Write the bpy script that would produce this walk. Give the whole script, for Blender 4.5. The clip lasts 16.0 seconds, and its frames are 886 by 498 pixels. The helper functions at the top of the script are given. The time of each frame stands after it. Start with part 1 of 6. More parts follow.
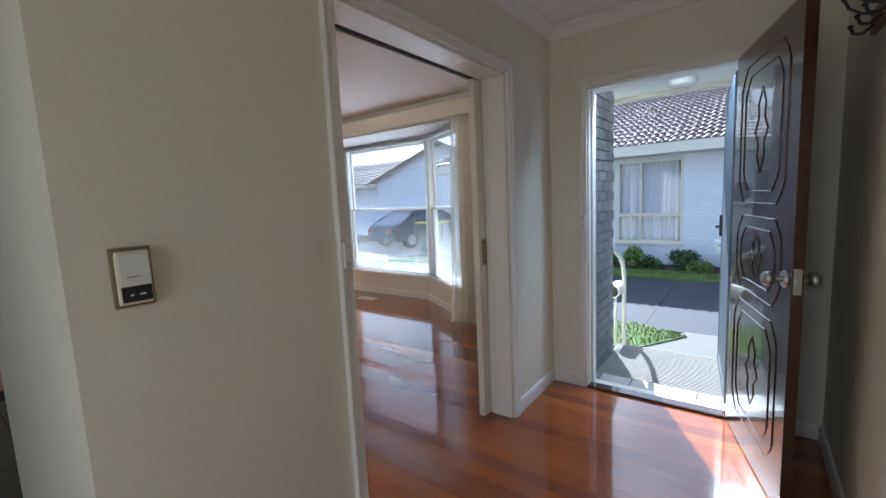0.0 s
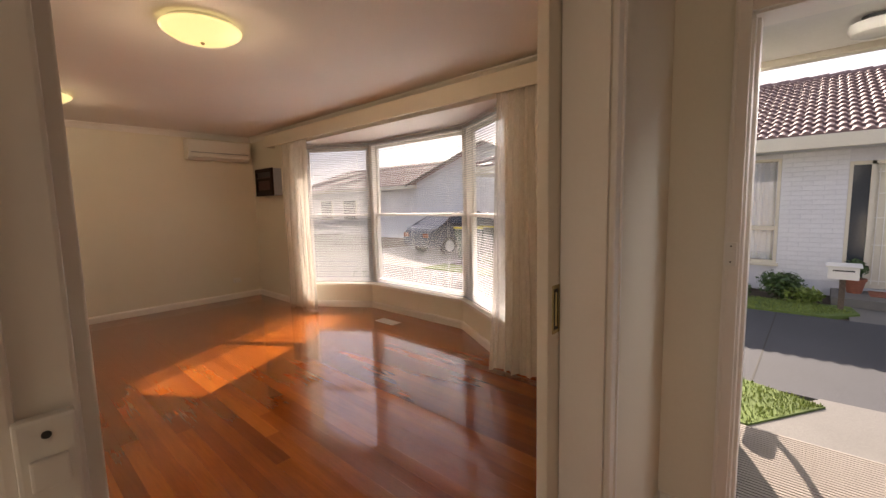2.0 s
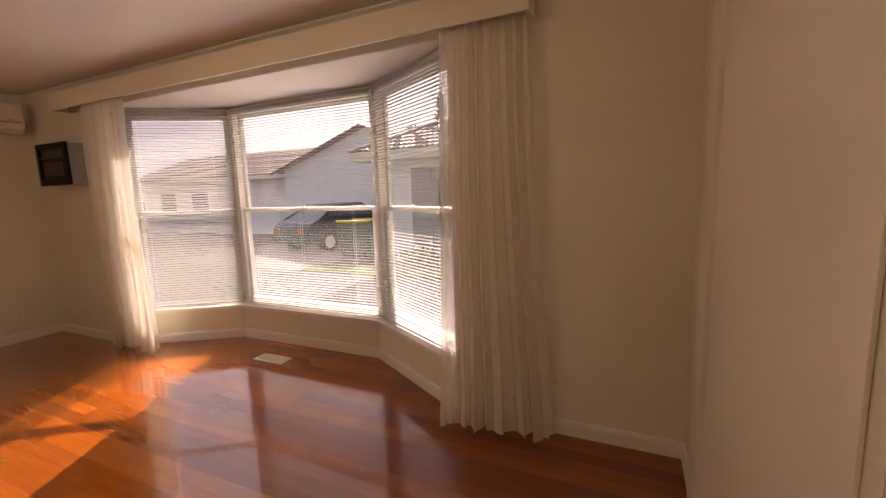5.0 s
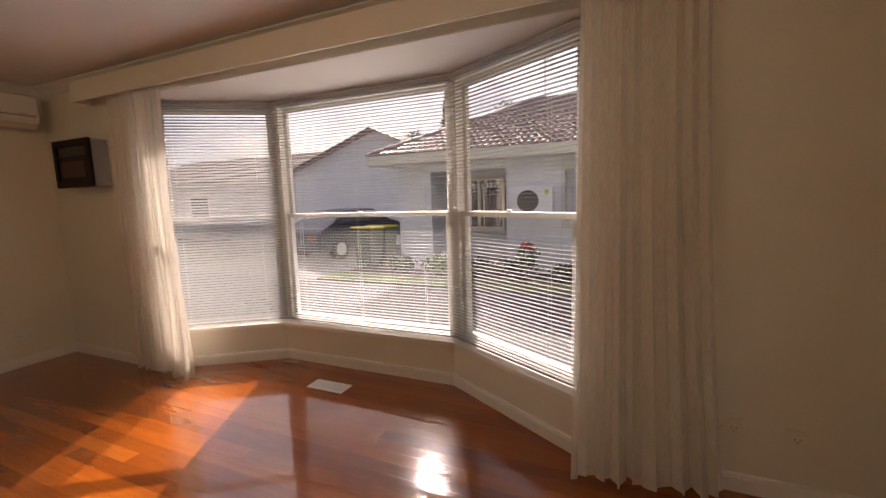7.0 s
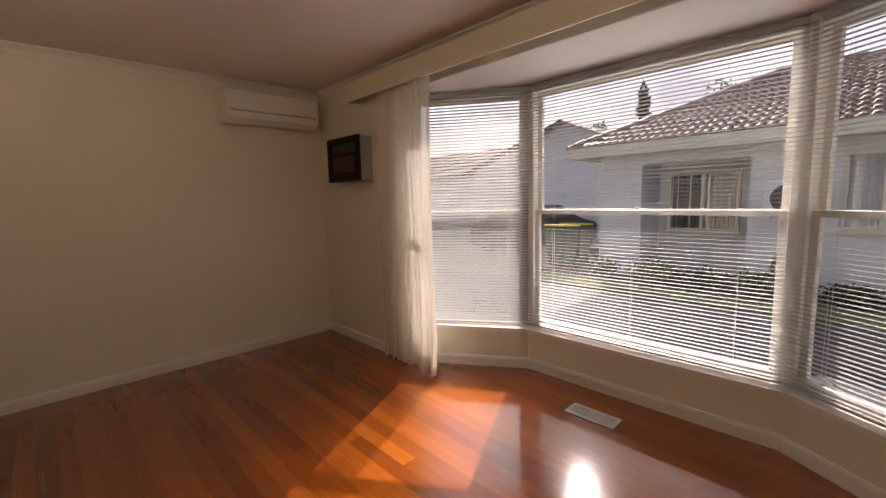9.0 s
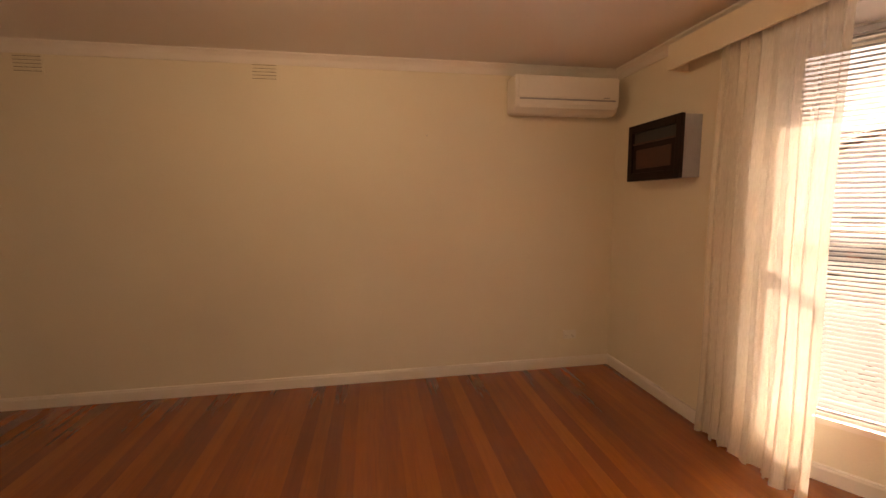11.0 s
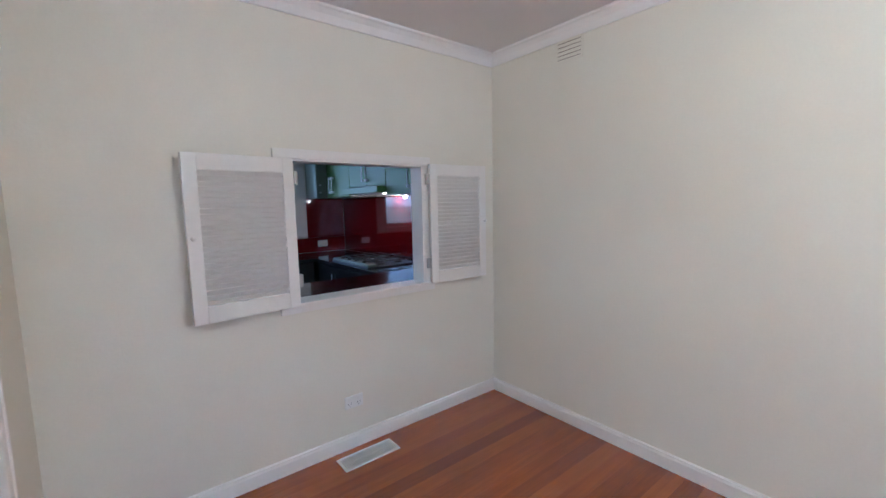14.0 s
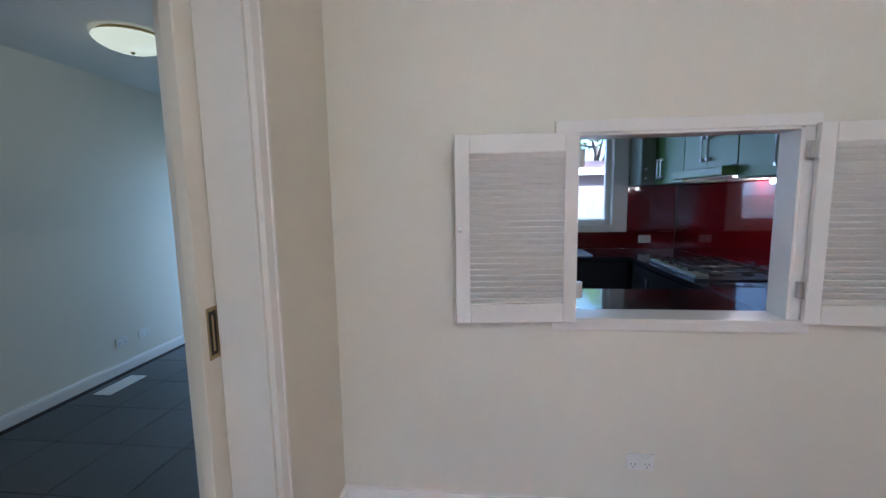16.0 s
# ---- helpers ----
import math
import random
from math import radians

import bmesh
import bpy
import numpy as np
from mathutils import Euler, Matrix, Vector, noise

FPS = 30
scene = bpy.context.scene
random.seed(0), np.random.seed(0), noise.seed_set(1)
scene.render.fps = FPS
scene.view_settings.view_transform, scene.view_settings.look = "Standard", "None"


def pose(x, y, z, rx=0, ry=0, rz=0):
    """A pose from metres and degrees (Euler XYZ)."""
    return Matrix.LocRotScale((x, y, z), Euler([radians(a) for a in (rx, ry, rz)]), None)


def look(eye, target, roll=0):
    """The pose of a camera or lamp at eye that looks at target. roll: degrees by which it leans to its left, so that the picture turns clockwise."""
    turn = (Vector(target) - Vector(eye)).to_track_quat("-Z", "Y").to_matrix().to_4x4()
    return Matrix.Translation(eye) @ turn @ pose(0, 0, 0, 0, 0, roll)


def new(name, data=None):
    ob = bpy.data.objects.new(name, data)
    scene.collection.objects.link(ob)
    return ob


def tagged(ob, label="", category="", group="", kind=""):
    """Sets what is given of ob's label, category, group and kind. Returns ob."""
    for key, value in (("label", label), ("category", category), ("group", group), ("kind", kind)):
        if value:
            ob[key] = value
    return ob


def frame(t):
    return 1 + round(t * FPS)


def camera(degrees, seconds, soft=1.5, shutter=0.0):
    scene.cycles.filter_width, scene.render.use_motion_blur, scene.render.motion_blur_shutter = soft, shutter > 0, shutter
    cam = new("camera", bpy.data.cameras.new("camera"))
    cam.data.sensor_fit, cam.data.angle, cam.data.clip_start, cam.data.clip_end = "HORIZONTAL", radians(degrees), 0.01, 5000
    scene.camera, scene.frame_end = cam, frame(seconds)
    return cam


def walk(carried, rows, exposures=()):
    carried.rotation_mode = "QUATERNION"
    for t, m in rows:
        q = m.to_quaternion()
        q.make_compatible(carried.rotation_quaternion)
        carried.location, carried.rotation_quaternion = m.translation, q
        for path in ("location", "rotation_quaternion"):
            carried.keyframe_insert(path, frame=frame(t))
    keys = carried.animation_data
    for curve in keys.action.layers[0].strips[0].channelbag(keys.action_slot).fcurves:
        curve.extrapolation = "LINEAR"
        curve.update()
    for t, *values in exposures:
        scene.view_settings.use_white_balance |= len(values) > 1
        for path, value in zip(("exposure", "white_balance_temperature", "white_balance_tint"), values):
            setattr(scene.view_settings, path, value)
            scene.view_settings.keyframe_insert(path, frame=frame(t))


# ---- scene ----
cam = camera(94.0, 16.0)
PATH = [
    (0, (-0.373, 0.325, 1.355), (-1.558, 1.919, 1.121), -2.6),
    (0.5, (-0.594, 0.605, 1.354), (-1.87, 2.127, 1.124), -2.1),
    (1, (-0.74, 0.832, 1.353), (-2.053, 2.323, 1.119), -1.6),
    (1.5, (-0.912, 1.044, 1.37), (-2.228, 2.534, 1.15), -1.4),
    (2, (-1.038, 1.244, 1.383), (-2.374, 2.717, 1.166), -1.3),
    (2.5, (-1.152, 1.417, 1.393), (-2.48, 2.895, 1.173), -1.4),
    (3, (-1.292, 1.522, 1.411), (-2.584, 3.029, 1.164), -1.5),
    (3.5, (-1.472, 1.609, 1.404), (-2.681, 3.18, 1.143), -1.5),
    (4, (-1.627, 1.721, 1.376), (-2.691, 3.392, 1.097), -1.7),
    (6.5, (-2.592, 1.995, 1.401), (-3.292, 3.85, 1.135), -2.0),
    (7, (-2.779, 2.007, 1.383), (-3.575, 3.824, 1.131), -1.8),
    (7.5, (-3.022, 1.963, 1.408), (-3.949, 3.715, 1.144), -1.8),
    (8, (-3.217, 1.97, 1.375), (-4.306, 3.627, 1.113), -1.6),
    (10.5, (-4.267, 2.083, 1.41), (-6.14, 2.747, 1.185), -0.9),
    (11, (-4.436, 2.128, 1.417), (-6.395, 2.463, 1.19), -0.4),
    (11.5, (-4.639, 2.005, 1.402), (-6.626, 2.032, 1.177), -0.5),
    (12, (-4.83, 1.882, 1.406), (-6.789, 1.552, 1.18), -0.6),
    (12.5, (-5.046, 1.833, 1.417), (-6.901, 1.121, 1.185), -0.7),
    (13, (-5.223, 1.755, 1.436), (-6.919, 0.72, 1.211), -1.1),
    (13.5, (-5.336, 1.66, 1.419), (-6.826, 0.344, 1.2), -1.1),
    (14, (-5.43, 1.485, 1.429), (-6.669, -0.07, 1.211), -1.2),
    (14.5, (-5.503, 1.345, 1.429), (-6.446, -0.404, 1.199), -1.2),
    (15, (-5.629, 1.261, 1.431), (-6.207, -0.64, 1.203), -1.1),
    (15.5, (-5.709, 1.203, 1.388), (-5.95, -0.773, 1.2), -0.7),
    (16, (-5.804, 1.065, 1.426), (-5.589, -0.909, 1.183), -1.0),
]
EXPOSURES = [(0.0, 1.5, 4900, 5), (1.0, 1.25, 6400, 15), (1.8, 1.17, 7200, 20), (3.0, 1.15, 7800, 27), (4.0, 1.12, 8100, 30), (6.5, 0.8, 7500, 26), (8.2, 0.65, 7000, 22), (10.5, 0.88, 8600, 27), (11.0, 1.43, 9800, 32), (11.5, 2.1, 7400, 20), (12.0, 2.7, 5250, 10), (12.5, 2.82, 4350, 8), (14.0, 2.97, 4300, 8), (16.0, 2.87, 4350, 8)]
walk(cam, [(t, look(eye, target, roll)) for t, eye, target, roll in PATH], EXPOSURES)

# ---- world and light ----
SUN_DIR = Vector((0.50, -1.0, -0.82)).normalized()
world = bpy.data.worlds.new("sky")
scene.world = world
world.use_nodes = True
wn = world.node_tree
sky = wn.nodes.new("ShaderNodeTexSky")
sky.sky_type, sky.sun_disc = "NISHITA", False
sky.sun_elevation, sky.sun_rotation = radians(36.3), radians(-26.6)
sky.air_density, sky.dust_density, sky.ozone_density = 1.0, 1.6, 1.0
# broken cloud over the blue
tc = wn.nodes.new("ShaderNodeTexCoord")
cl = wn.nodes.new("ShaderNodeTexNoise")
cl.inputs["Scale"].default_value, cl.inputs["Detail"].default_value, cl.inputs["Roughness"].default_value = 3.2, 6, 0.6
cr = wn.nodes.new("ShaderNodeValToRGB")
cr.color_ramp.elements[0].position, cr.color_ramp.elements[1].position = 0.42, 0.62
mixc = wn.nodes.new("ShaderNodeMix")
mixc.data_type = "RGBA"
mixc.inputs["B"].default_value = (6.4, 6.8, 7.6, 1)
bg = wn.nodes["Background"]
bg.inputs["Strength"].default_value = 0.08
wn.links.new(tc.outputs["Generated"], cl.inputs["Vector"])
wn.links.new(cl.outputs["Fac"], cr.inputs["Fac"])
wn.links.new(cr.outputs["Color"], mixc.inputs["Factor"])
wn.links.new(sky.outputs["Color"], mixc.inputs["A"])
wn.links.new(mixc.outputs["Result"], bg.inputs["Color"])

sun_data = bpy.data.lights.new("sun", "SUN")
sun_data.energy, sun_data.angle, sun_data.color = 5.0, radians(0.6), (1.0, 0.93, 0.82)
sun = new("sun", sun_data)
sun.matrix_world = look((0, 0, 20), Vector((0, 0, 20)) + SUN_DIR)


def bulb(name, at, watts, colour=(1.0, 0.80, 0.52), radius=0.06):
    data = bpy.data.lights.new(name, "POINT")
    data.energy, data.color, data.shadow_soft_size = watts, colour, radius
    ob = new(name, data)
    ob.location = at
    return ob


def opening_light(name, at, to, w, h, watts, colour=(0.88, 0.95, 1.0)):
    """An area lamp added at one opening, for the sky's light or as fill."""
    data = bpy.data.lights.new(name, "AREA")
    data.shape, data.size, data.size_y, data.energy, data.color = "RECTANGLE", w, h, watts, colour
    ob = new(name, data)
    ob.matrix_world = look(at, to)
    return ob


opening_light("sky_light_garden_door", (-3.56, -3.28, 1.05), (-3.3, 0.0, 1.0), 0.32, 1.8, 0.45, (0.72, 1.0, 0.86))
# fill lamp added out of view under the porch soffit, aimed into the hall
opening_light("added_fill_front_door", (-0.83, 3.46, 2.27), (-0.83, 1.9, 0.0), 0.8, 0.22, 10)
opening_light("sky_light_kitchen_window", (-6.05, -3.28, 1.6), (-6.2, 0.0, 1.2), 0.5, 0.85, 0.25)
# warm fill added behind the camera to brighten the hall walls
opening_light("added_fill_hall_end", (-0.80, -1.25, 1.02), (-0.85, 2.0, 1.1), 0.85, 1.9, 4.2, (1.0, 0.86, 0.64))


# ---- materials ----
def material(name, colour, rough=0.6, metal=0.0, grain=40.0, vary=0.06, bump=0.02, stain=0.05, stain_scale=1.3, coat=0.0, random_tone=0.0, spec=0.5):
    """Plain surface with fine grain, broad unevenness and a little relief."""
    m = bpy.data.materials.new(name)
    m.use_nodes = True
    t = m.node_tree
    b = t.nodes["Principled BSDF"]
    b.inputs["Roughness"].default_value, b.inputs["Metallic"].default_value = rough, metal
    b.inputs["Coat Weight"].default_value, b.inputs["Specular IOR Level"].default_value = coat, spec
    co = t.nodes.new("ShaderNodeTexCoord")
    fine, broad = t.nodes.new("ShaderNodeTexNoise"), t.nodes.new("ShaderNodeTexNoise")
    fine.inputs["Scale"].default_value, fine.inputs["Detail"].default_value = grain, 4
    broad.inputs["Scale"].default_value, broad.inputs["Detail"].default_value = stain_scale, 3
    for n in (fine, broad):
        t.links.new(co.outputs["Object"], n.inputs["Vector"])
    prev = None
    for n, amount in ((fine, vary), (broad, stain)):
        hsv = t.nodes.new("ShaderNodeHueSaturation")
        rng = t.nodes.new("ShaderNodeMapRange")
        rng.inputs["From Min"].default_value, rng.inputs["From Max"].default_value = 0.25, 0.75
        rng.inputs["To Min"].default_value, rng.inputs["To Max"].default_value = 1 - amount, 1 + amount
        t.links.new(n.outputs["Fac"], rng.inputs["Value"])
        t.links.new(rng.outputs["Result"], hsv.inputs["Value"])
        if prev is None:
            hsv.inputs["Color"].default_value = (*colour, 1)
        else:
            t.links.new(prev.outputs["Color"], hsv.inputs["Color"])
        prev = hsv
    if random_tone:
        oi = t.nodes.new("ShaderNodeObjectInfo")
        rng, hsv = t.nodes.new("ShaderNodeMapRange"), t.nodes.new("ShaderNodeHueSaturation")
        rng.inputs["To Min"].default_value, rng.inputs["To Max"].default_value = 1 - random_tone, 1 + random_tone
        t.links.new(oi.outputs["Random"], rng.inputs["Value"])
        t.links.new(rng.outputs["Result"], hsv.inputs["Value"])
        t.links.new(prev.outputs["Color"], hsv.inputs["Color"])
        prev = hsv
    t.links.new(prev.outputs["Color"], b.inputs["Base Color"])
    rr = t.nodes.new("ShaderNodeMapRange")
    rr.inputs["To Min"].default_value, rr.inputs["To Max"].default_value = max(0.02, rough - 0.08), min(1, rough + 0.08)
    t.links.new(broad.outputs["Fac"], rr.inputs["Value"])
    t.links.new(rr.outputs["Result"], b.inputs["Roughness"])
    if bump:
        bp = t.nodes.new("ShaderNodeBump")
        bp.inputs["Strength"].default_value, bp.inputs["Distance"].default_value = min(1, bump * 10), 0.002
        t.links.new(fine.outputs["Fac"], bp.inputs["Height"])
        t.links.new(bp.outputs["Normal"], b.inputs["Normal"])
    return m


def timber_floor():
    """Varnished strip flooring: tone per board, long grain, satin unevenness."""
    m = bpy.data.materials.new("varnished_floorboards")
    m.use_nodes = True
    t = m.node_tree
    b = t.nodes["Principled BSDF"]
    co, oi = t.nodes.new("ShaderNodeTexCoord"), t.nodes.new("ShaderNodeObjectInfo")
    shift = t.nodes.new("ShaderNodeVectorMath")
    shift.operation = "MULTIPLY_ADD"
    shift.inputs[1].default_value = (0.9, 14.0, 14.0)
    comb = t.nodes.new("ShaderNodeCombineXYZ")
    big = t.nodes.new("ShaderNodeMath")
    big.operation, big.inputs[1].default_value = "MULTIPLY", 60.0
    t.links.new(oi.outputs["Random"], big.inputs[0])
    for k in range(3):
        t.links.new(big.outputs[0], comb.inputs[k])
    t.links.new(co.outputs["Object"], shift.inputs[0])
    t.links.new(comb.outputs[0], shift.inputs[2])
    grain, figure, wear = (t.nodes.new("ShaderNodeTexNoise") for _ in range(3))
    grain.inputs["Scale"].default_value, grain.inputs["Detail"].default_value, grain.inputs["Distortion"].default_value = 6.0, 6, 0.6
    figure.inputs["Scale"].default_value, figure.inputs["Detail"].default_value, figure.inputs["Distortion"].default_value = 1.5, 3, 1.2
    wear.inputs["Scale"].default_value, wear.inputs["Detail"].default_value = 2.3, 5
    t.links.new(shift.outputs[0], grain.inputs["Vector"])
    t.links.new(shift.outputs[0], figure.inputs["Vector"])
    t.links.new(co.outputs["Object"], wear.inputs["Vector"])
    tone = t.nodes.new("ShaderNodeValToRGB")
    el = tone.color_ramp.elements
    el[0].position, el[0].color = 0.0, (0.195, 0.043, 0.006, 1)
    el[1].position, el[1].color = 1.0, (0.36, 0.098, 0.013, 1)
    e = el.new(0.35)
    e.color = (0.262, 0.061, 0.007, 1)
    e = el.new(0.8)
    e.color = (0.312, 0.076, 0.009, 1)
    t.links.new(oi.outputs["Random"], tone.inputs["Fac"])
    prev = tone
    for n, amount, lo, hi in ((grain, 0.09, 0.3, 0.7), (figure, 0.08, 0.3, 0.7), (wear, 0.07, 0.3, 0.7)):
        rng, hsv = t.nodes.new("ShaderNodeMapRange"), t.nodes.new("ShaderNodeHueSaturation")
        rng.inputs["From Min"].default_value, rng.inputs["From Max"].default_value = lo, hi
        rng.inputs["To Min"].default_value, rng.inputs["To Max"].default_value = 1 - amount, 1 + amount
        t.links.new(n.outputs["Fac"], rng.inputs["Value"])
        t.links.new(rng.outputs["Result"], hsv.inputs["Value"])
        t.links.new(prev.outputs["Color"], hsv.inputs["Color"])
        prev = hsv
    t.links.new(prev.outputs["Color"], b.inputs["Base Color"])
    rr = t.nodes.new("ShaderNodeMapRange")
    rr.inputs["To Min"].default_value, rr.inputs["To Max"].default_value = 0.09, 0.17
    t.links.new(wear.outputs["Fac"], rr.inputs["Value"])
    t.links.new(rr.outputs["Result"], b.inputs["Roughness"])
    b.inputs["Coat Weight"].default_value, b.inputs["Coat Roughness"].default_value = 0.75, 0.022
    bp = t.nodes.new("ShaderNodeBump")
    bp.inputs["Strength"].default_value, bp.inputs["Distance"].default_value = 0.03, 0.002
    t.links.new(wear.outputs["Fac"], bp.inputs["Height"])
    t.links.new(bp.outputs["Normal"], b.inputs["Normal"])
    return m


def glass(name, tint=(1, 1, 1), rough=0.0):
    m = bpy.data.materials.new(name)
    m.use_nodes = True
    b = m.node_tree.nodes["Principled BSDF"]
    b.inputs["Base Color"].default_value = (*tint, 1)
    b.inputs["Roughness"].default_value, b.inputs["IOR"].default_value, b.inputs["Transmission Weight"].default_value = rough, 1.45, 1.0
    return m


def glowing(name, colour, strength, base=(0.8, 0.78, 0.7)):
    m = bpy.data.materials.new(name)
    m.use_nodes = True
    b = m.node_tree.nodes["Principled BSDF"]
    b.inputs["Base Color"].default_value, b.inputs["Roughness"].default_value = (*base, 1), 0.25
    b.inputs["Emission Color"].default_value, b.inputs["Emission Strength"].default_value = (*colour, 1), strength
    return m


def sheer(name, colour):
    """Thin woven cloth: part see-through between the threads, lit through from behind."""
    m = bpy.data.materials.new(name)
    m.use_nodes = True
    t = m.node_tree
    out = t.nodes["Material Output"]
    t.nodes.remove(t.nodes["Principled BSDF"])
    dif, tra, gap = t.nodes.new("ShaderNodeBsdfDiffuse"), t.nodes.new("ShaderNodeBsdfTranslucent"), t.nodes.new("ShaderNodeBsdfTransparent")
    m1, m2 = t.nodes.new("ShaderNodeMixShader"), t.nodes.new("ShaderNodeMixShader")
    co, nz = t.nodes.new("ShaderNodeTexCoord"), t.nodes.new("ShaderNodeTexNoise")
    mp = t.nodes.new("ShaderNodeMapping")
    mp.inputs["Scale"].default_value = (1, 1, 0.15)
    nz.inputs["Scale"].default_value, nz.inputs["Detail"].default_value = 180, 3
    rng = t.nodes.new("ShaderNodeMapRange")
    rng.inputs["To Min"].default_value, rng.inputs["To Max"].default_value = 0.30, 0.54
    t.links.new(co.outputs["Object"], mp.inputs["Vector"])
    t.links.new(mp.outputs["Vector"], nz.inputs["Vector"])
    t.links.new(nz.outputs["Fac"], rng.inputs["Value"])
    dif.inputs["Color"].default_value = tra.inputs["Color"].default_value = (*colour, 1)
    m1.inputs["Fac"].default_value = 0.22
    t.links.new(dif.outputs[0], m1.inputs[1])
    t.links.new(tra.outputs[0], m1.inputs[2])
    t.links.new(rng.outputs["Result"], m2.inputs["Fac"])
    t.links.new(m1.outputs[0], m2.inputs[1])
    t.links.new(gap.outputs[0], m2.inputs[2])
    t.links.new(m2.outputs[0], out.inputs["Surface"])
    return m


def leafy(name, dark, light):
    m = bpy.data.materials.new(name)
    m.use_nodes = True
    t = m.node_tree
    b = t.nodes["Principled BSDF"]
    g = t.nodes.new("ShaderNodeNewGeometry")
    r = t.nodes.new("ShaderNodeValToRGB")
    r.color_ramp.elements[0].color, r.color_ramp.elements[1].color = (*dark, 1), (*light, 1)
    t.links.new(g.outputs["Random Per Island"], r.inputs["Fac"])
    t.links.new(r.outputs["Color"], b.inputs["Base Color"])
    b.inputs["Roughness"].default_value = 0.45
    return m


CREAM = material("cream_wall_paint", (0.78, 0.74, 0.63), 0.55, grain=90, vary=0.015, bump=0.03, stain=0.03)
CEIL = material("white_ceiling_paint", (0.80, 0.78, 0.76), 0.75, grain=70, vary=0.012, bump=0.02, stain=0.02)
TRIM = material("white_gloss_trim_paint", (0.83, 0.80, 0.75), 0.32, grain=60, vary=0.012, bump=0.008, stain=0.012, stain_scale=2)
CEILTRIM = material("white_cornice_paint", (0.84, 0.82, 0.79), 0.6, grain=60, vary=0.01, bump=0.01, stain=0.01)
DOORPAINT = material("ivory_door_paint", (0.80, 0.76, 0.67), 0.38, grain=60, vary=0.012, bump=0.008, stain=0.012, stain_scale=2)
FLOOR = timber_floor()
UNDER = material("dark_subfloor", (0.03, 0.015, 0.008), 0.9)
TILE = material("dark_slate_tile", (0.055, 0.060, 0.068), 0.35, grain=60, vary=0.15, bump=0.05, stain=0.15, random_tone=0.12)
GROUT = material("dark_grout", (0.03, 0.03, 0.032), 0.9)
GLASS = glass("window_glass")
# white slats, their shaded blue-grey look put into the base colour
SLAT = material("shade_toned_aluminium_slat", (0.42, 0.44, 0.47), 0.35, grain=80, vary=0.02, bump=0, stain=0.03)
SHEER = sheer("sheer_ivory_curtain", (0.90, 0.87, 0.80))
DARKWOOD = material("dark_stained_door_timber", (0.055, 0.020, 0.012), 0.22, grain=30, vary=0.2, bump=0.04, stain=0.2, coat=0.5)
BRASS = material("aged_brass", (0.42, 0.33, 0.16), 0.35, 1.0, grain=120, vary=0.1, bump=0.01)
STEEL = material("brushed_steel", (0.55, 0.54, 0.52), 0.3, 1.0, grain=150, vary=0.06, bump=0.01)
BLACK = material("black_plastic", (0.02, 0.02, 0.022), 0.4, vary=0.05)
PLASTIC = material("white_plastic", (0.80, 0.79, 0.75), 0.35, vary=0.015, bump=0, stain=0.02)
IVORY = material("ivory_plastic", (0.78, 0.72, 0.58), 0.35, vary=0.02, bump=0)
SLOT = material("dark_slot", (0.03, 0.028, 0.025), 0.8)
BRICK = material("painted_grey_brick", (0.20, 0.185, 0.19), 0.8, grain=50, vary=0.12, bump=0.1, stain=0.08, random_tone=0.12)
MORTAR = material("pale_mortar", (0.30, 0.29, 0.28), 0.95, grain=90, vary=0.1, bump=0.08)
WHITEBRICK = material("white_painted_brick", (0.74, 0.75, 0.78), 0.75, grain=40, vary=0.05, bump=0.06, stain=0.06, random_tone=0.03)
WHITEWASH = material("white_wall_joint", (0.66, 0.67, 0.71), 0.85, grain=40, vary=0.05)
ROOFTILE = material("terracotta_roof_tile", (0.22, 0.145, 0.145), 0.6, grain=35, vary=0.22, bump=0.06, stain=0.25, stain_scale=0.8)
GUTTER = material("cream_gutter_paint", (0.66, 0.62, 0.52), 0.4, vary=0.03)
EAVE = material("white_eave_lining", (0.75, 0.74, 0.72), 0.7, vary=0.03)
ASPHALT = material("worn_asphalt", (0.055, 0.058, 0.067), 0.85, grain=160, vary=0.35, bump=0.12, stain=0.22, stain_scale=0.7)
CONCRETE = material("pale_concrete", (0.165, 0.160, 0.152), 0.85, grain=110, vary=0.15, bump=0.08, stain=0.14)
SOIL = material("garden_soil", (0.07, 0.05, 0.035), 0.95, grain=60, vary=0.4, bump=0.15)
GRASSBASE = material("lawn_green", (0.10, 0.15, 0.035), 0.9, grain=120, vary=0.35, bump=0.15, stain=0.25)
GRASS = leafy("grass_blades", (0.09, 0.14, 0.025), (0.24, 0.30, 0.07))
LEAF = leafy("shrub_leaves", (0.025, 0.06, 0.018), (0.09, 0.16, 0.045))
LEAFPALE = leafy("pale_shrub_leaves", (0.09, 0.15, 0.03), (0.24, 0.32, 0.08))
LEAFDARK = leafy("cypress_leaves", (0.012, 0.028, 0.014), (0.035, 0.06, 0.025))
BARK = material("grey_bark", (0.12, 0.09, 0.07), 0.95, grain=30, vary=0.3, bump=0.2)
RED = material("red_glass_splashback", (0.10, 0.001, 0.002), 0.06, grain=5, vary=0.02, bump=0, stain=0.03, coat=0.6)
STONE = material("black_stone_worktop", (0.015, 0.015, 0.018), 0.10, grain=200, vary=0.4, bump=0, coat=0.3)
# pale doors: kitchen dimness and reflected garden green are put into this colour
CABINET = material("dimmed_green_cabinet", (0.11, 0.205, 0.055), 0.42, grain=50, vary=0.02, bump=0, stain=0.03)
CABDARK = material("black_gloss_cabinet", (0.02, 0.02, 0.022), 0.2, vary=0.05, bump=0)
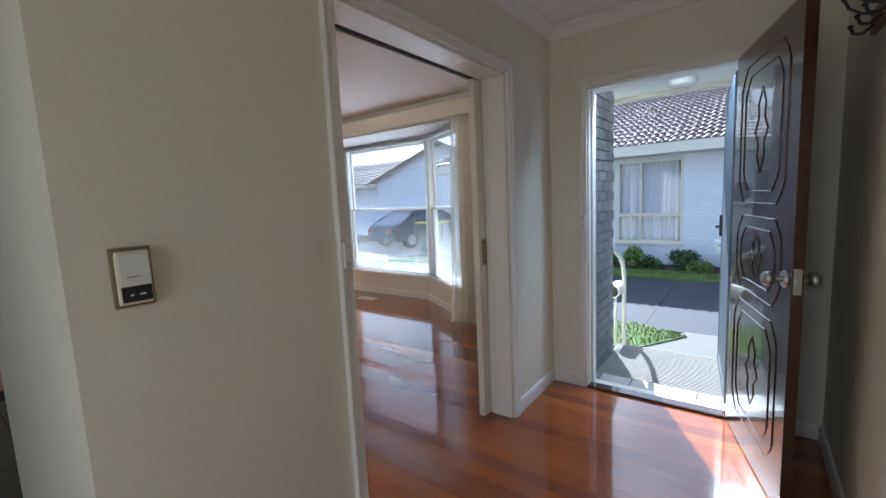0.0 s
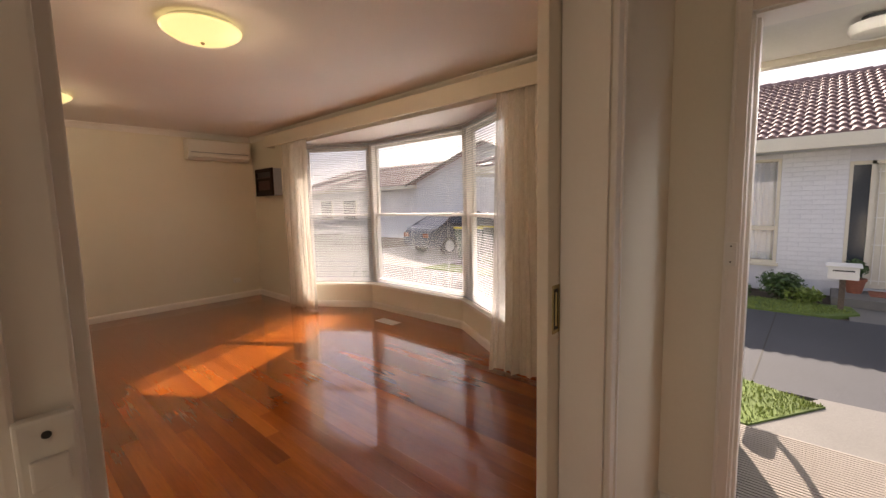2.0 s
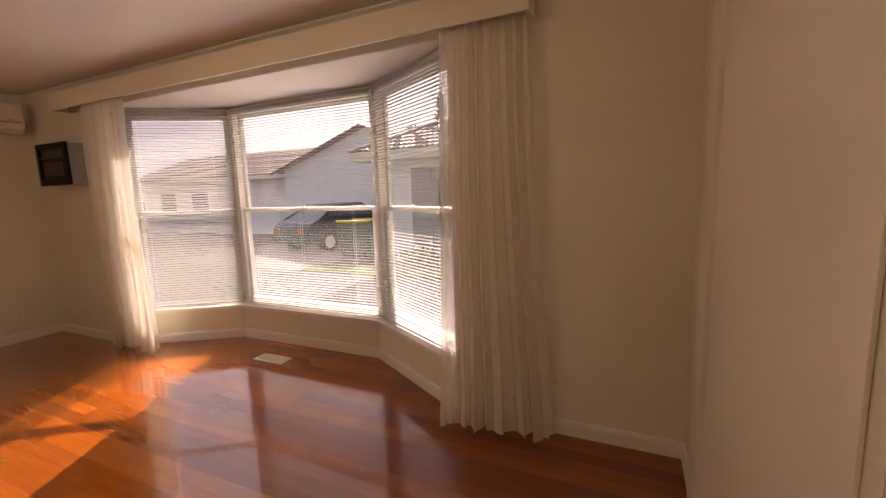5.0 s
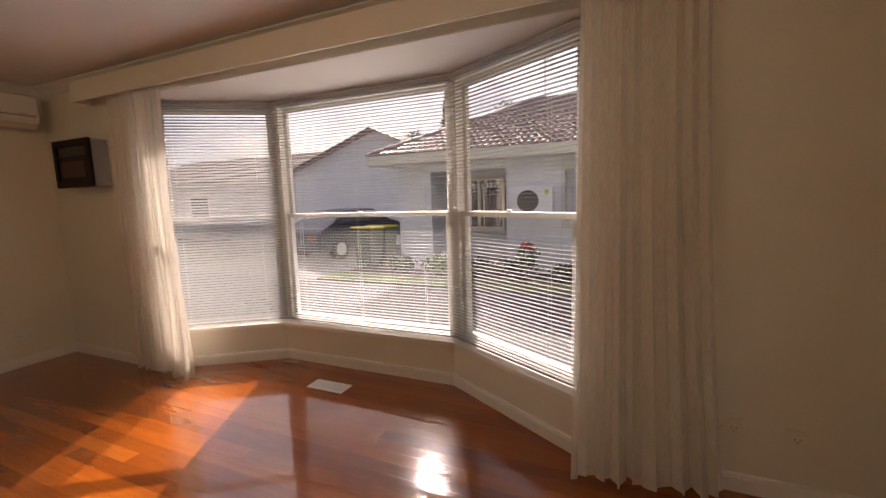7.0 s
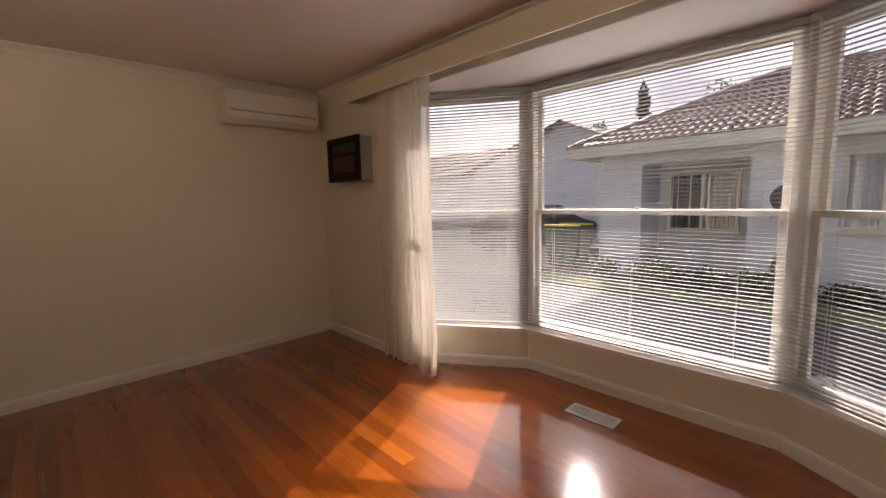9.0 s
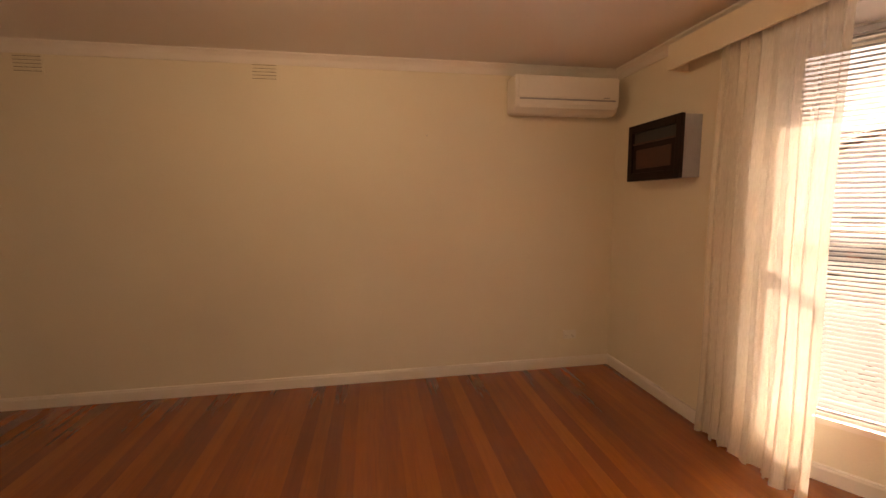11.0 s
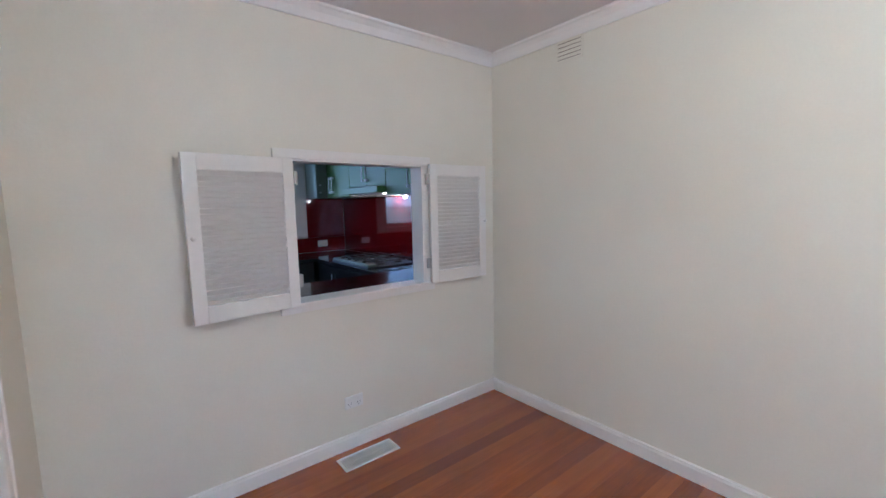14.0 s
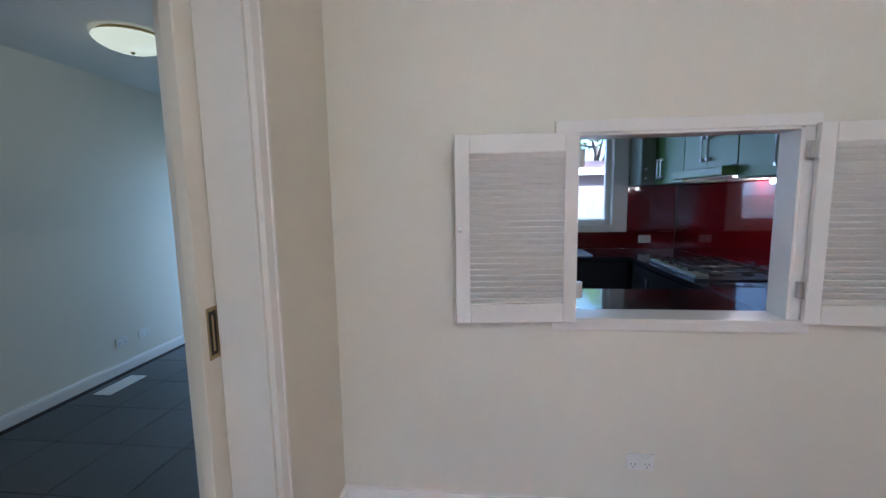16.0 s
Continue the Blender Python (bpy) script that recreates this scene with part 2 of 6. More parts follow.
# white parts, darkened in colour for the dim kitchen
CABWHITE = material("dimmed_white_cabinet", (0.19, 0.22, 0.18), 0.4, vary=0.02, bump=0)
FENCE = material("grey_fence_paling", (0.13, 0.125, 0.12), 0.9, grain=30, vary=0.25, bump=0.1, random_tone=0.15)
MAT_RIB = material("grey_door_mat", (0.33, 0.30, 0.27), 0.95, grain=150, vary=0.2, bump=0.1)
SCREEN = material("blue_grey_screen_door", (0.075, 0.095, 0.125), 0.5, grain=90, vary=0.08)
LINEN = material("net_curtain", (0.72, 0.75, 0.82), 0.9, grain=60, vary=0.08)
WINDARK = material("dim_window_glass", (0.05, 0.06, 0.075), 0.08, vary=0.1, bump=0)
RUST = material("terracotta_pot", (0.28, 0.10, 0.06), 0.85, vary=0.15)
BROWNFACE = material("dark_brown_grille_face", (0.014, 0.005, 0.004), 0.5, grain=40, vary=0.2, bump=0.03, spec=0.2)
BROWNPANEL = material("brown_inner_panel", (0.055, 0.016, 0.010), 0.45, grain=40, vary=0.15, bump=0.03)
GREYSIDE = material("grey_metal_casing", (0.36, 0.37, 0.40), 0.45, grain=50, vary=0.05)
LAMPGLOW = glowing("lit_lamp_glass", (1.0, 0.84, 0.36), 0.45, (0.85, 0.8, 0.6))
LAMPDIM = glowing("dim_lamp_glass", (1.0, 0.82, 0.45), 0.10, (0.75, 0.7, 0.55))
LAMPOFF = material("opal_lamp_glass", (0.80, 0.80, 0.76), 0.2, vary=0.01, bump=0)
CARPAINT = material("blue_car_paint", (0.05, 0.056, 0.08), 0.3, 0.2, vary=0.05, bump=0, coat=0.25)
BINYELLOW = material("yellow_bin_lid", (0.55, 0.48, 0.03), 0.4, vary=0.05)


# ---- mesh helpers ----
def box(bm, a, b, bevel=0.0):
    """A box from corner a to corner b, its edges softened by bevel."""
    lo, hi = [min(p, q) for p, q in zip(a, b)], [max(p, q) for p, q in zip(a, b)]
    m = Matrix.Translation([(p + q) / 2 for p, q in zip(lo, hi)]) @ Matrix.Diagonal((*[max(q - p, 1e-4) for p, q in zip(lo, hi)], 1))
    made = bmesh.ops.create_cube(bm, size=1, matrix=m)["verts"]
    if bevel:
        edges = list({e for v in made for e in v.link_edges})
        bmesh.ops.bevel(bm, geom=edges, offset=bevel, segments=2, affect="EDGES", profile=0.6)
    return bm


def box_m(bm, size, m, bevel=0.0):
    """A box of that size, centred, at the pose m."""
    made = bmesh.ops.create_cube(bm, size=1, matrix=m @ Matrix.Diagonal((*size, 1)))["verts"]
    if bevel:
        bmesh.ops.bevel(bm, geom=list({e for v in made for e in v.link_edges}), offset=bevel, segments=2, affect="EDGES", profile=0.6)
    return bm


def rod(bm, a, b, r, r2=None, n=12):
    """A round bar from a to b."""
    a, b = Vector(a), Vector(b)
    m = Matrix.Translation((a + b) / 2) @ (b - a).to_track_quat("Z", "Y").to_matrix().to_4x4()
    bmesh.ops.create_cone(bm, cap_ends=True, segments=n, radius1=r, radius2=r if r2 is None else r2, depth=(b - a).length, matrix=m)
    return bm


def lathe(bm, profile, at=(0, 0, 0), n=32):
    """A turned shape: profile of (radius, height) round the z axis at a point."""
    rings = [[bm.verts.new((at[0] + r * math.cos(2 * math.pi * k / n), at[1] + r * math.sin(2 * math.pi * k / n), at[2] + z)) for k in range(n)] for r, z in profile]
    for lo, hi in zip(rings, rings[1:]):
        for k in range(n):
            bm.faces.new((lo[k], lo[(k + 1) % n], hi[(k + 1) % n], hi[k]))
    bm.faces.new(rings[-1])
    bm.faces.new(list(reversed(rings[0])))
    return bm


def prism(bm, outline, z0, z1):
    """An upright block over a flat outline of (x, y)."""
    lo, hi = [bm.verts.new((x, y, z0)) for x, y in outline], [bm.verts.new((x, y, z1)) for x, y in outline]
    n = len(outline)
    for k in range(n):
        bm.faces.new((lo[k], lo[(k + 1) % n], hi[(k + 1) % n], hi[k]))
    bm.faces.new(hi)
    bm.faces.new(list(reversed(lo)))
    return bm


def sweep(bm, profile, a, b, inward):
    """A moulding: profile of (out from the wall, up), run straight from a to b; inward is the way off the wall."""
    a, b, w = Vector(a), Vector(b), Vector(inward)
    ends = [[bm.verts.new(p + w * o + Vector((0, 0, u))) for o, u in profile] for p in (a, b)]
    n = len(profile)
    for k in range(n):
        bm.faces.new((ends[0][k], ends[0][(k + 1) % n], ends[1][(k + 1) % n], ends[1][k]))
    bm.faces.new(ends[0])
    bm.faces.new(list(reversed(ends[1])))
    return bm


def mesh_of(bm, mat, smooth=False):
    me = bpy.data.meshes.new("mesh")
    bmesh.ops.recalc_face_normals(bm, faces=bm.faces)
    bm.to_mesh(me)
    bm.free()
    me.materials.append(mat)
    if smooth:
        me.shade_smooth()
        me.set_sharp_from_angle(angle=radians(40))
    return me


def part(name, bm, mat, parent, label="", smooth=False):
    """One mesh object under a thing or a part."""
    ob = new(name, mesh_of(bm, mat, smooth) if isinstance(bm, bmesh.types.BMesh) else bm)
    ob.parent = parent
    if label:
        ob["label"] = label
    return ob


def thing(name, at, label, category, group="", rz=0.0):
    ob = new(name)
    ob.empty_display_size = 0.1
    ob.matrix_world = pose(*at, 0, 0, rz)
    return tagged(ob, label, category, group)


def structure(name, bm, mat, label="", smooth=False, category=""):
    ob = new(name, mesh_of(bm, mat, smooth))
    return tagged(ob, label, category or name.split("_")[0], "", "structure")


def B():
    return bmesh.new()


def wall(name, a, b, z0, z1, mat, holes=(), label=""):
    """A wall that fills the plan from corner a to corner b, with holes (along from, to, z from, z to) through it."""
    bm = B()
    along = 0 if abs(b[0] - a[0]) > abs(b[1] - a[1]) else 1
    lo, hi = min(a[along], b[along]), max(a[along], b[along])
    across = 1 - along
    c0, c1 = min(a[across], b[across]), max(a[across], b[across])
    cuts = sorted({lo, hi, *[v for h in holes for v in h[:2] if lo < v < hi]})
    for u0, u1 in zip(cuts, cuts[1:]):
        mid = (u0 + u1) / 2
        zs = sorted({z0, z1, *[z for h in holes if h[0] < mid < h[1] for z in h[2:] if z0 < z < z1]})
        for w0, w1 in zip(zs, zs[1:]):
            zm = (w0 + w1) / 2
            if any(h[0] < mid < h[1] and h[2] < zm < h[3] for h in holes):
                continue
            p, q = [0, 0, w0], [0, 0, w1]
            p[along], q[along], p[across], q[across] = u0, u1, c0, c1
            box(bm, p, q)
    return structure(name, bm, mat, label)


# ---- plan ----
CEIL_Z = 2.455
X_WEST, X_DIN, X_W1L, X_W1H, X_HALL_E = -7.633, -5.13, -1.715, -1.50, -0.02
Y_NORTH, Y_FRONT, Y_SOUTH, Y_PASS, Y_HATCH, Y_KIT = 4.13, 3.15, 1.20, 0.53, -0.68, -3.2
X_DIN2, Y_HATCH2, X_TILE_E = -4.87, -0.79, -2.70
BAY_IN = [(-6.36, 4.13), (-5.48, 4.69), (-3.89, 4.69), (-2.96, 4.13)]
BAY_OUT = [(-6.47, 4.38), (-5.56, 4.97), (-3.82, 4.97), (-2.85, 4.38)]
SILL_Z, HEAD_Z, RAIL_Z = 0.33, 2.20, 1.255

# ---- setting: walls, ceilings ----
wall("wall_west", (X_WEST - 0.25, Y_KIT - 0.2), (X_WEST, Y_NORTH + 0.25), -0.35, CEIL_Z, CREAM, label="cream painted plaster wall of the living room")
wall("wall_north", (X_WEST, Y_NORTH), (X_W1L, Y_NORTH + 0.25), -0.35, CEIL_Z, CREAM, [(-6.36, -2.96, -0.12, 2.23)], "cream painted wall with a bay window opening")
wall("wall_hall_living", (X_W1L, Y_PASS), (X_W1H, Y_FRONT + 0.15), -0.35, CEIL_Z, CREAM, [(1.280, 2.50, -0.02, 2.05)], "cream painted wall with a wide sliding door opening")
wall("wall_living_north_east", (X_W1L, Y_FRONT + 0.15), (-1.62, Y_NORTH + 0.25), -0.35, CEIL_Z, CREAM, label="cream painted living room wall")
wall("wall_brick_return_core", (-1.62, Y_FRONT + 0.15), (-1.40, Y_NORTH + 0.25), -0.35, CEIL_Z, MORTAR, label="mortar core of the porch side wall")
wall("wall_front", (X_W1H, Y_FRONT), (0.3, Y_FRONT + 0.15), -0.35, CEIL_Z, CREAM, [(-1.25, -0.42, 0.0, 2.04)], "cream painted front wall with the entry doorway")
wall("wall_hall_east", (X_HALL_E, -1.2), (X_HALL_E + 0.15, Y_FRONT), -0.35, CEIL_Z, CREAM, label="cream painted hall wall")
# doorway out of view, added to hold the hall's fill lamp
wall("wall_hall_south", (X_TILE_E + 0.12, -1.35), (X_HALL_E + 0.15, -1.2), -0.35, CEIL_Z, CREAM, [(-1.25, -0.35, 0.0, 2.04)], "cream painted hall end wall with an added, unseen doorway")
wall("wall_living_south", (X_DIN, Y_SOUTH - 0.12), (X_W1L, Y_SOUTH), -0.35, CEIL_Z, CREAM, label="cream painted wall behind the living room")
wall("wall_passage", (X_TILE_E, Y_PASS), (X_W1L, Y_PASS + 0.12), -0.35, CEIL_Z, CREAM, label="cream painted passage wall")
wall("wall_tiled_room_north_east", (X_TILE_E, Y_PASS + 0.12), (X_TILE_E + 0.12, Y_SOUTH - 0.12), -0.35, CEIL_Z, CREAM, label="pale painted wall of the tiled room")
wall("wall_dining_east", (X_DIN, Y_HATCH2), (X_DIN2, Y_SOUTH - 0.12), -0.35, CEIL_Z, CREAM, [(-0.10, 0.92, -0.02, 2.05)], "cream painted wall with a sliding door opening")
wall("wall_hatch", (X_WEST, Y_HATCH2), (X_DIN, Y_HATCH), -0.35, CEIL_Z, CREAM, [(-6.995, -6.13, 0.918, 1.675)], "cream painted wall with a serving hatch")
wall("wall_kitchen_south", (X_WEST, Y_KIT - 0.2), (X_TILE_E + 0.12, Y_KIT), -0.35, CEIL_Z, CREAM, [(-7.03, -5.75, 1.135, 2.10), (-3.75, -2.80, -0.02, 2.06)], "cream painted wall with a kitchen window and garden door")
wall("wall_tiled_room_east", (X_TILE_E, Y_KIT), (X_TILE_E + 0.12, -0.55), -0.35, CEIL_Z, CREAM, label="pale painted wall of the tiled room")

bm = B()
box(bm, (X_WEST - 0.25, Y_KIT - 0.2, CEIL_Z), (X_HALL_E + 0.15, Y_NORTH + 0.25, CEIL_Z + 0.12))
structure("ceiling", bm, CEIL, "flat white painted plaster ceiling")
bm = B()
prism(bm, [(-6.35, 4.136), (-5.55, 4.95), (-3.85, 4.95), (-2.97, 4.136)], 2.226, 2.36)
structure("ceiling_bay", bm, CEIL, "white soffit over the bay window")

# coved cornices
COVE = [(0, 0), (0.010, 0), (0.016, 0.012), (0.030, 0.036), (0.052, 0.054), (0.066, 0.060), (0.070, 0.070), (0, 0.070)]
zc = CEIL_Z - 0.070
for nm, runs in (("trim_cornice_living", [((X_WEST, Y_HATCH), (X_WEST, Y_NORTH), (1, 0, 0)), ((X_WEST, Y_NORTH), (X_W1L, Y_NORTH), (0, -1, 0)), ((X_W1L, Y_NORTH), (X_W1L, Y_SOUTH), (-1, 0, 0)),
                                        ((X_W1L, Y_SOUTH), (X_DIN, Y_SOUTH), (0, 1, 0)), ((X_DIN, Y_SOUTH), (X_DIN, Y_HATCH), (-1, 0, 0)), ((X_DIN, Y_HATCH), (X_WEST, Y_HATCH), (0, 1, 0))]),
                 ("trim_cornice_hall", [((X_W1H, Y_PASS), (X_W1H, Y_FRONT), (1, 0, 0)), ((X_W1H, Y_FRONT), (X_HALL_E, Y_FRONT), (0, -1, 0)), ((X_HALL_E, Y_FRONT), (X_HALL_E, -1.2), (-1, 0, 0))])):
    bm = B()
    for a, b, w in runs:
        sweep(bm, COVE, (a[0] + 0.001 * w[0], a[1] + 0.001 * w[1], zc - 0.001), (b[0] + 0.001 * w[0], b[1] + 0.001 * w[1], zc - 0.001), w)
    structure(nm, bm, CEILTRIM, "white coved plaster cornice")

# skirting boards
SKIRT = [(0, 0.001), (0.016, 0.001), (0.016, 0.068), (0.012, 0.078), (0.012, 0.084), (0, 0.088)]
bm = B()
for a, b, w in [((X_WEST, Y_HATCH), (X_WEST, Y_NORTH), (1, 0, 0)), ((X_WEST, Y_NORTH), BAY_IN[0], (0, -1, 0)), (BAY_IN[3], (X_W1L, Y_NORTH), (0, -1, 0)), ((X_W1L, Y_NORTH), (X_W1L, 3.795), (-1, 0, 0)), ((X_W1L - 0.008, 3.615), (X_W1L - 0.008, 2.545), (-1, 0, 0)),
                ((X_W1L, 1.231), (X_W1L, Y_SOUTH), (-1, 0, 0)), ((X_DIN, Y_SOUTH), (X_DIN, 0.97), (-1, 0, 0)), ((X_W1L, Y_SOUTH), (X_DIN, Y_SOUTH), (0, 1, 0)), ((X_DIN, -0.16), (X_DIN, Y_HATCH), (-1, 0, 0)),
                ((X_DIN, Y_HATCH), (X_WEST, Y_HATCH), (0, 1, 0)), ((X_W1H, Y_PASS), (X_W1H, 1.231), (1, 0, 0)), ((X_W1H, 2.552), (X_W1H, Y_FRONT), (1, 0, 0)),
                ((X_W1H, Y_FRONT), (-1.30, Y_FRONT), (0, -1, 0)), ((-0.37, Y_FRONT), (X_HALL_E, Y_FRONT), (0, -1, 0)), ((X_HALL_E, Y_FRONT), (X_HALL_E, -1.2), (-1, 0, 0)),
                ((X_TILE_E, -0.55), (X_TILE_E, Y_KIT), (-1, 0, 0))]:
    sweep(bm, SKIRT, (*a, 0), (*b, 0), w)
for a, b in zip(BAY_IN, BAY_IN[1:]):
    d = Vector((b[0] - a[0], b[1] - a[1], 0)).normalized()
    sweep(bm, SKIRT, (*a, 0), (*b, 0), (d.y, -d.x, 0))
structure("baseboard", bm, TRIM, "white painted timber skirting board")

# bay window dado, below the sill
for k, (i0, i1, o0, o1) in enumerate(zip(BAY_IN, BAY_IN[1:], BAY_OUT, BAY_OUT[1:])):
    bm = B()
    prism(bm, [i0, i1, o1, o0], -0.35, SILL_Z - 0.03)
    structure("wall_bay_%d" % (k + 1), bm, CREAM, "cream painted low wall under the bay window")
bm = B()
SILL_IN = [(-6.38, 4.105), (-5.49, 4.668), (-3.88, 4.668), (-2.94, 4.105)]
for i0, i1, o0, o1 in zip(SILL_IN, SILL_IN[1:], BAY_OUT, BAY_OUT[1:]):
    prism(bm, [i0, i1, o1, o0], SILL_Z - 0.03, SILL_Z)
structure("window_sill_bay", bm, TRIM, "white painted bay window sill", category="window sill")
bm = B()
prism(bm, [(-6.47, 4.381), (-5.60, 5.01), (-3.78, 5.01), (-2.91, 4.381)], 2.362, 2.42)
structure("roof_bay", bm, EAVE, "flat roof over the bay window")

# ---- bay window: three double-hung windows, each with a venetian blind ----
BAY_MID = [(-6.37, 4.27), (-5.545, 4.83), (-3.878, 4.83), (-2.93, 4.27)]


def slat_mesh(length):
    bm = B()
    rows = []
    for x in (-length / 2, length / 2):
        top = [(-0.0125, -0.0002), (-0.0045, 0.0002), (0.0045, 0.0002), (0.0125, -0.0002)]
        ring = [bm.verts.new((x, yy, zz + 0.0002)) for yy, zz in top] + [bm.verts.new((x, yy, zz - 0.0002)) for yy, zz in reversed(top)]
        rows.append(ring)
    n = len(rows[0])
    for k in range(n):
        bm.faces.new((rows[0][k], rows[0][(k + 1) % n], rows[1][(k + 1) % n], rows[1][k]))
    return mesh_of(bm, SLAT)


def bay_window(index, a, b, tilt, drop_label):
    a, b = Vector(a), Vector(b)
    width, turn = (b - a).length, math.degrees(math.atan2(b.y - a.y, b.x - a.x))
    mid = (a + b) / 2
    w = new("window_%d" % index)
    w.matrix_world = pose(mid.x, mid.y, 0, 0, 0, turn)
    tagged(w, "white painted timber double-hung window of the bay", "window", "", "structure")
    h = width / 2
    bm = B()
    for s in (-1, 1):
        box(bm, (s * (h - 0.055), -0.055, SILL_Z), (s * (h + 0.012), 0.06, HEAD_Z + 0.03), 0.004)
    box(bm, (-h, -0.055, HEAD_Z - 0.03), (h, 0.06, HEAD_Z + 0.031), 0.004)
    part("window_frame", bm, TRIM, w)
    for nm, z0, z1, off in (("lower_sash", SILL_Z + 0.002, RAIL_Z + 0.02, -0.012), ("upper_sash", RAIL_Z - 0.015, HEAD_Z - 0.03, 0.024)):
        bm = B()
        x0, x1 = -h + 0.055, h - 0.055
        for s in (-1, 1):
            box(bm, (s * (h - 0.055), off - 0.016, z0), (s * (h - 0.095), off + 0.016, z1), 0.003)
        box(bm, (x0, off - 0.0165, z0), (x1, off + 0.0165, z0 + (0.055 if nm == "lower_sash" else 0.035)), 0.003)
        box(bm, (x0, off - 0.0165, z1 - 0.035), (x1, off + 0.0165, z1), 0.003)
        sash = part(nm, bm, TRIM, w)
        bm = B()
        box(bm, (x0 + 0.03, off - 0.002, z0 + 0.03), (x1 - 0.03, off + 0.002, z1 - 0.03))
        p = part("pane", bm, GLASS, sash)
        p.visible_shadow = False
    bm = B()
    box(bm, (-0.02, -0.045, RAIL_Z + 0.020), (0.02, -0.026, RAIL_Z + 0.036), 0.003)
    part("sash_lock", bm, TRIM, w)
    # blind
    bl = thing("venetian_blind", (mid.x, mid.y, SILL_Z), drop_label, "blind", "venetian blinds of the bay", turn)
    yb = -0.078
    bw = width - 0.05
    bm = B()
    box(bm, (-bw / 2, yb - 0.014, HEAD_Z - SILL_Z - 0.026), (bw / 2, yb + 0.014, HEAD_Z - SILL_Z + 0.004), 0.003)
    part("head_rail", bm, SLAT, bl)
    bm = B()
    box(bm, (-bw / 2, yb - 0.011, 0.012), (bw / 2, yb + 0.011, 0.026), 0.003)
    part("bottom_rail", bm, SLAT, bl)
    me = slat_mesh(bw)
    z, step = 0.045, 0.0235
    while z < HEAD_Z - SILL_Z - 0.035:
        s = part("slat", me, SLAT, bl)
        s.matrix_local = pose(rnd2.uniform(-0.001, 0.001), yb, z, tilt + rnd2.uniform(-0.4, 0.4), rnd2.uniform(-0.05, 0.05), 0)
        z += step
    for k in (-0.36, 0.0, 0.36) if width > 1.3 else (-0.33, 0.33):
        for dy in (-0.0135, 0.0135):
            bm = B()
            rod(bm, (k * bw, yb + dy, 0.02), (k * bw, yb + dy, HEAD_Z - SILL_Z - 0.02), 0.0009, n=5)
            part("cord", bm, PLASTIC, bl)
    bm = B()
    rod(bm, (-bw / 2 + 0.06, yb - 0.022, HEAD_Z - SILL_Z - 0.9), (-bw / 2 + 0.05, yb - 0.018, HEAD_Z - SILL_Z - 0.02), 0.003, n=6)
    part("wand", bm, PLASTIC, bl)


rnd2 = random.Random(3)
bay_window(1, BAY_MID[0], BAY_MID[1], 36.5, "white aluminium venetian blind, lowered with slats tilted down")
bay_window(2, BAY_MID[1], BAY_MID[2], -4, "wide white aluminium venetian blind, lowered with slats open")
bay_window(3, BAY_MID[2], BAY_MID[3], -3, "white aluminium venetian blind, lowered with slats open")
bm = B()
for p in (BAY_MID[1], BAY_MID[2]):
    rod(bm, (p[0], p[1] - 0.005, SILL_Z), (p[0], p[1] - 0.005, HEAD_Z + 0.03), 0.058, n=10)
structure("trim_bay_corner_posts", bm, TRIM, "white painted corner posts of the bay")

# pocket lining of the sliding door on the living side, with its cover board
bm = B()
box(bm, (X_W1L - 0.008, 2.547, 0.001), (X_W1L - 0.0005, 3.615, 2.13), 0.002)
structure("trim_pocket_panel", bm, DOORPAINT, "ivory painted flush lining beside the sliding door")
bm = B()
box(bm, (X_W1L - 0.026, 3.616, 0.001), (X_W1L - 0.0005, 3.794, CEIL_Z - 0.075), 0.004)
structure("trim_cover_board", bm, TRIM, "white painted upright cover board on the wall")

# ---- entry and sliding doors ----


def casing(name, axis, at, out, u0, u1, top, wide=0.045, thick=0.018, label="white painted door architrave"):
    """Architrave round an opening: axis 'x' lies on a wall x = at, 'y' on a wall y = at; out: which way it stands off."""
    bm = B()

    def bar(ua, ub, za, zb, th):
        if axis == "x":
            box(bm, (at, ua, za), (at + out * th, ub, zb), 0.004)
        else:
            box(bm, (ua, at, za), (ub, at + out * th, zb), 0.004)
    bar(u0 - wide, u0, 0.0, top + wide, thick)
    bar(u1, u1 + wide, 0.0, top + wide, thick)
    bar(u0, u1, top, top + wide, thick)
    bar(u0 - wide, u0 - wide + 0.014, 0.0, top + wide, thick + 0.006)
    bar(u1 + wide - 0.014, u1 + wide, 0.0, top + wide, thick + 0.006)
    bar(u0 - wide, u1 + wide, top + wide - 0.014, top + wide, thick + 0.007)
    return structure(name, bm, TRIM, label)


casing("trim_hall_sliding", "x", X_W1H, 1, 1.283, 2.497, 2.047, 0.052)
casing("trim_entry", "y", Y_FRONT, -1, -1.247, -0.423, 2.037, 0.05)
casing("trim_dining_sliding", "x", X_DIN, -1, -0.097, 0.917, 2.047, 0.055)
casing("trim_tiled_sliding", "x", X_DIN2, 1, -0.097, 0.917, 2.047, 0.045)

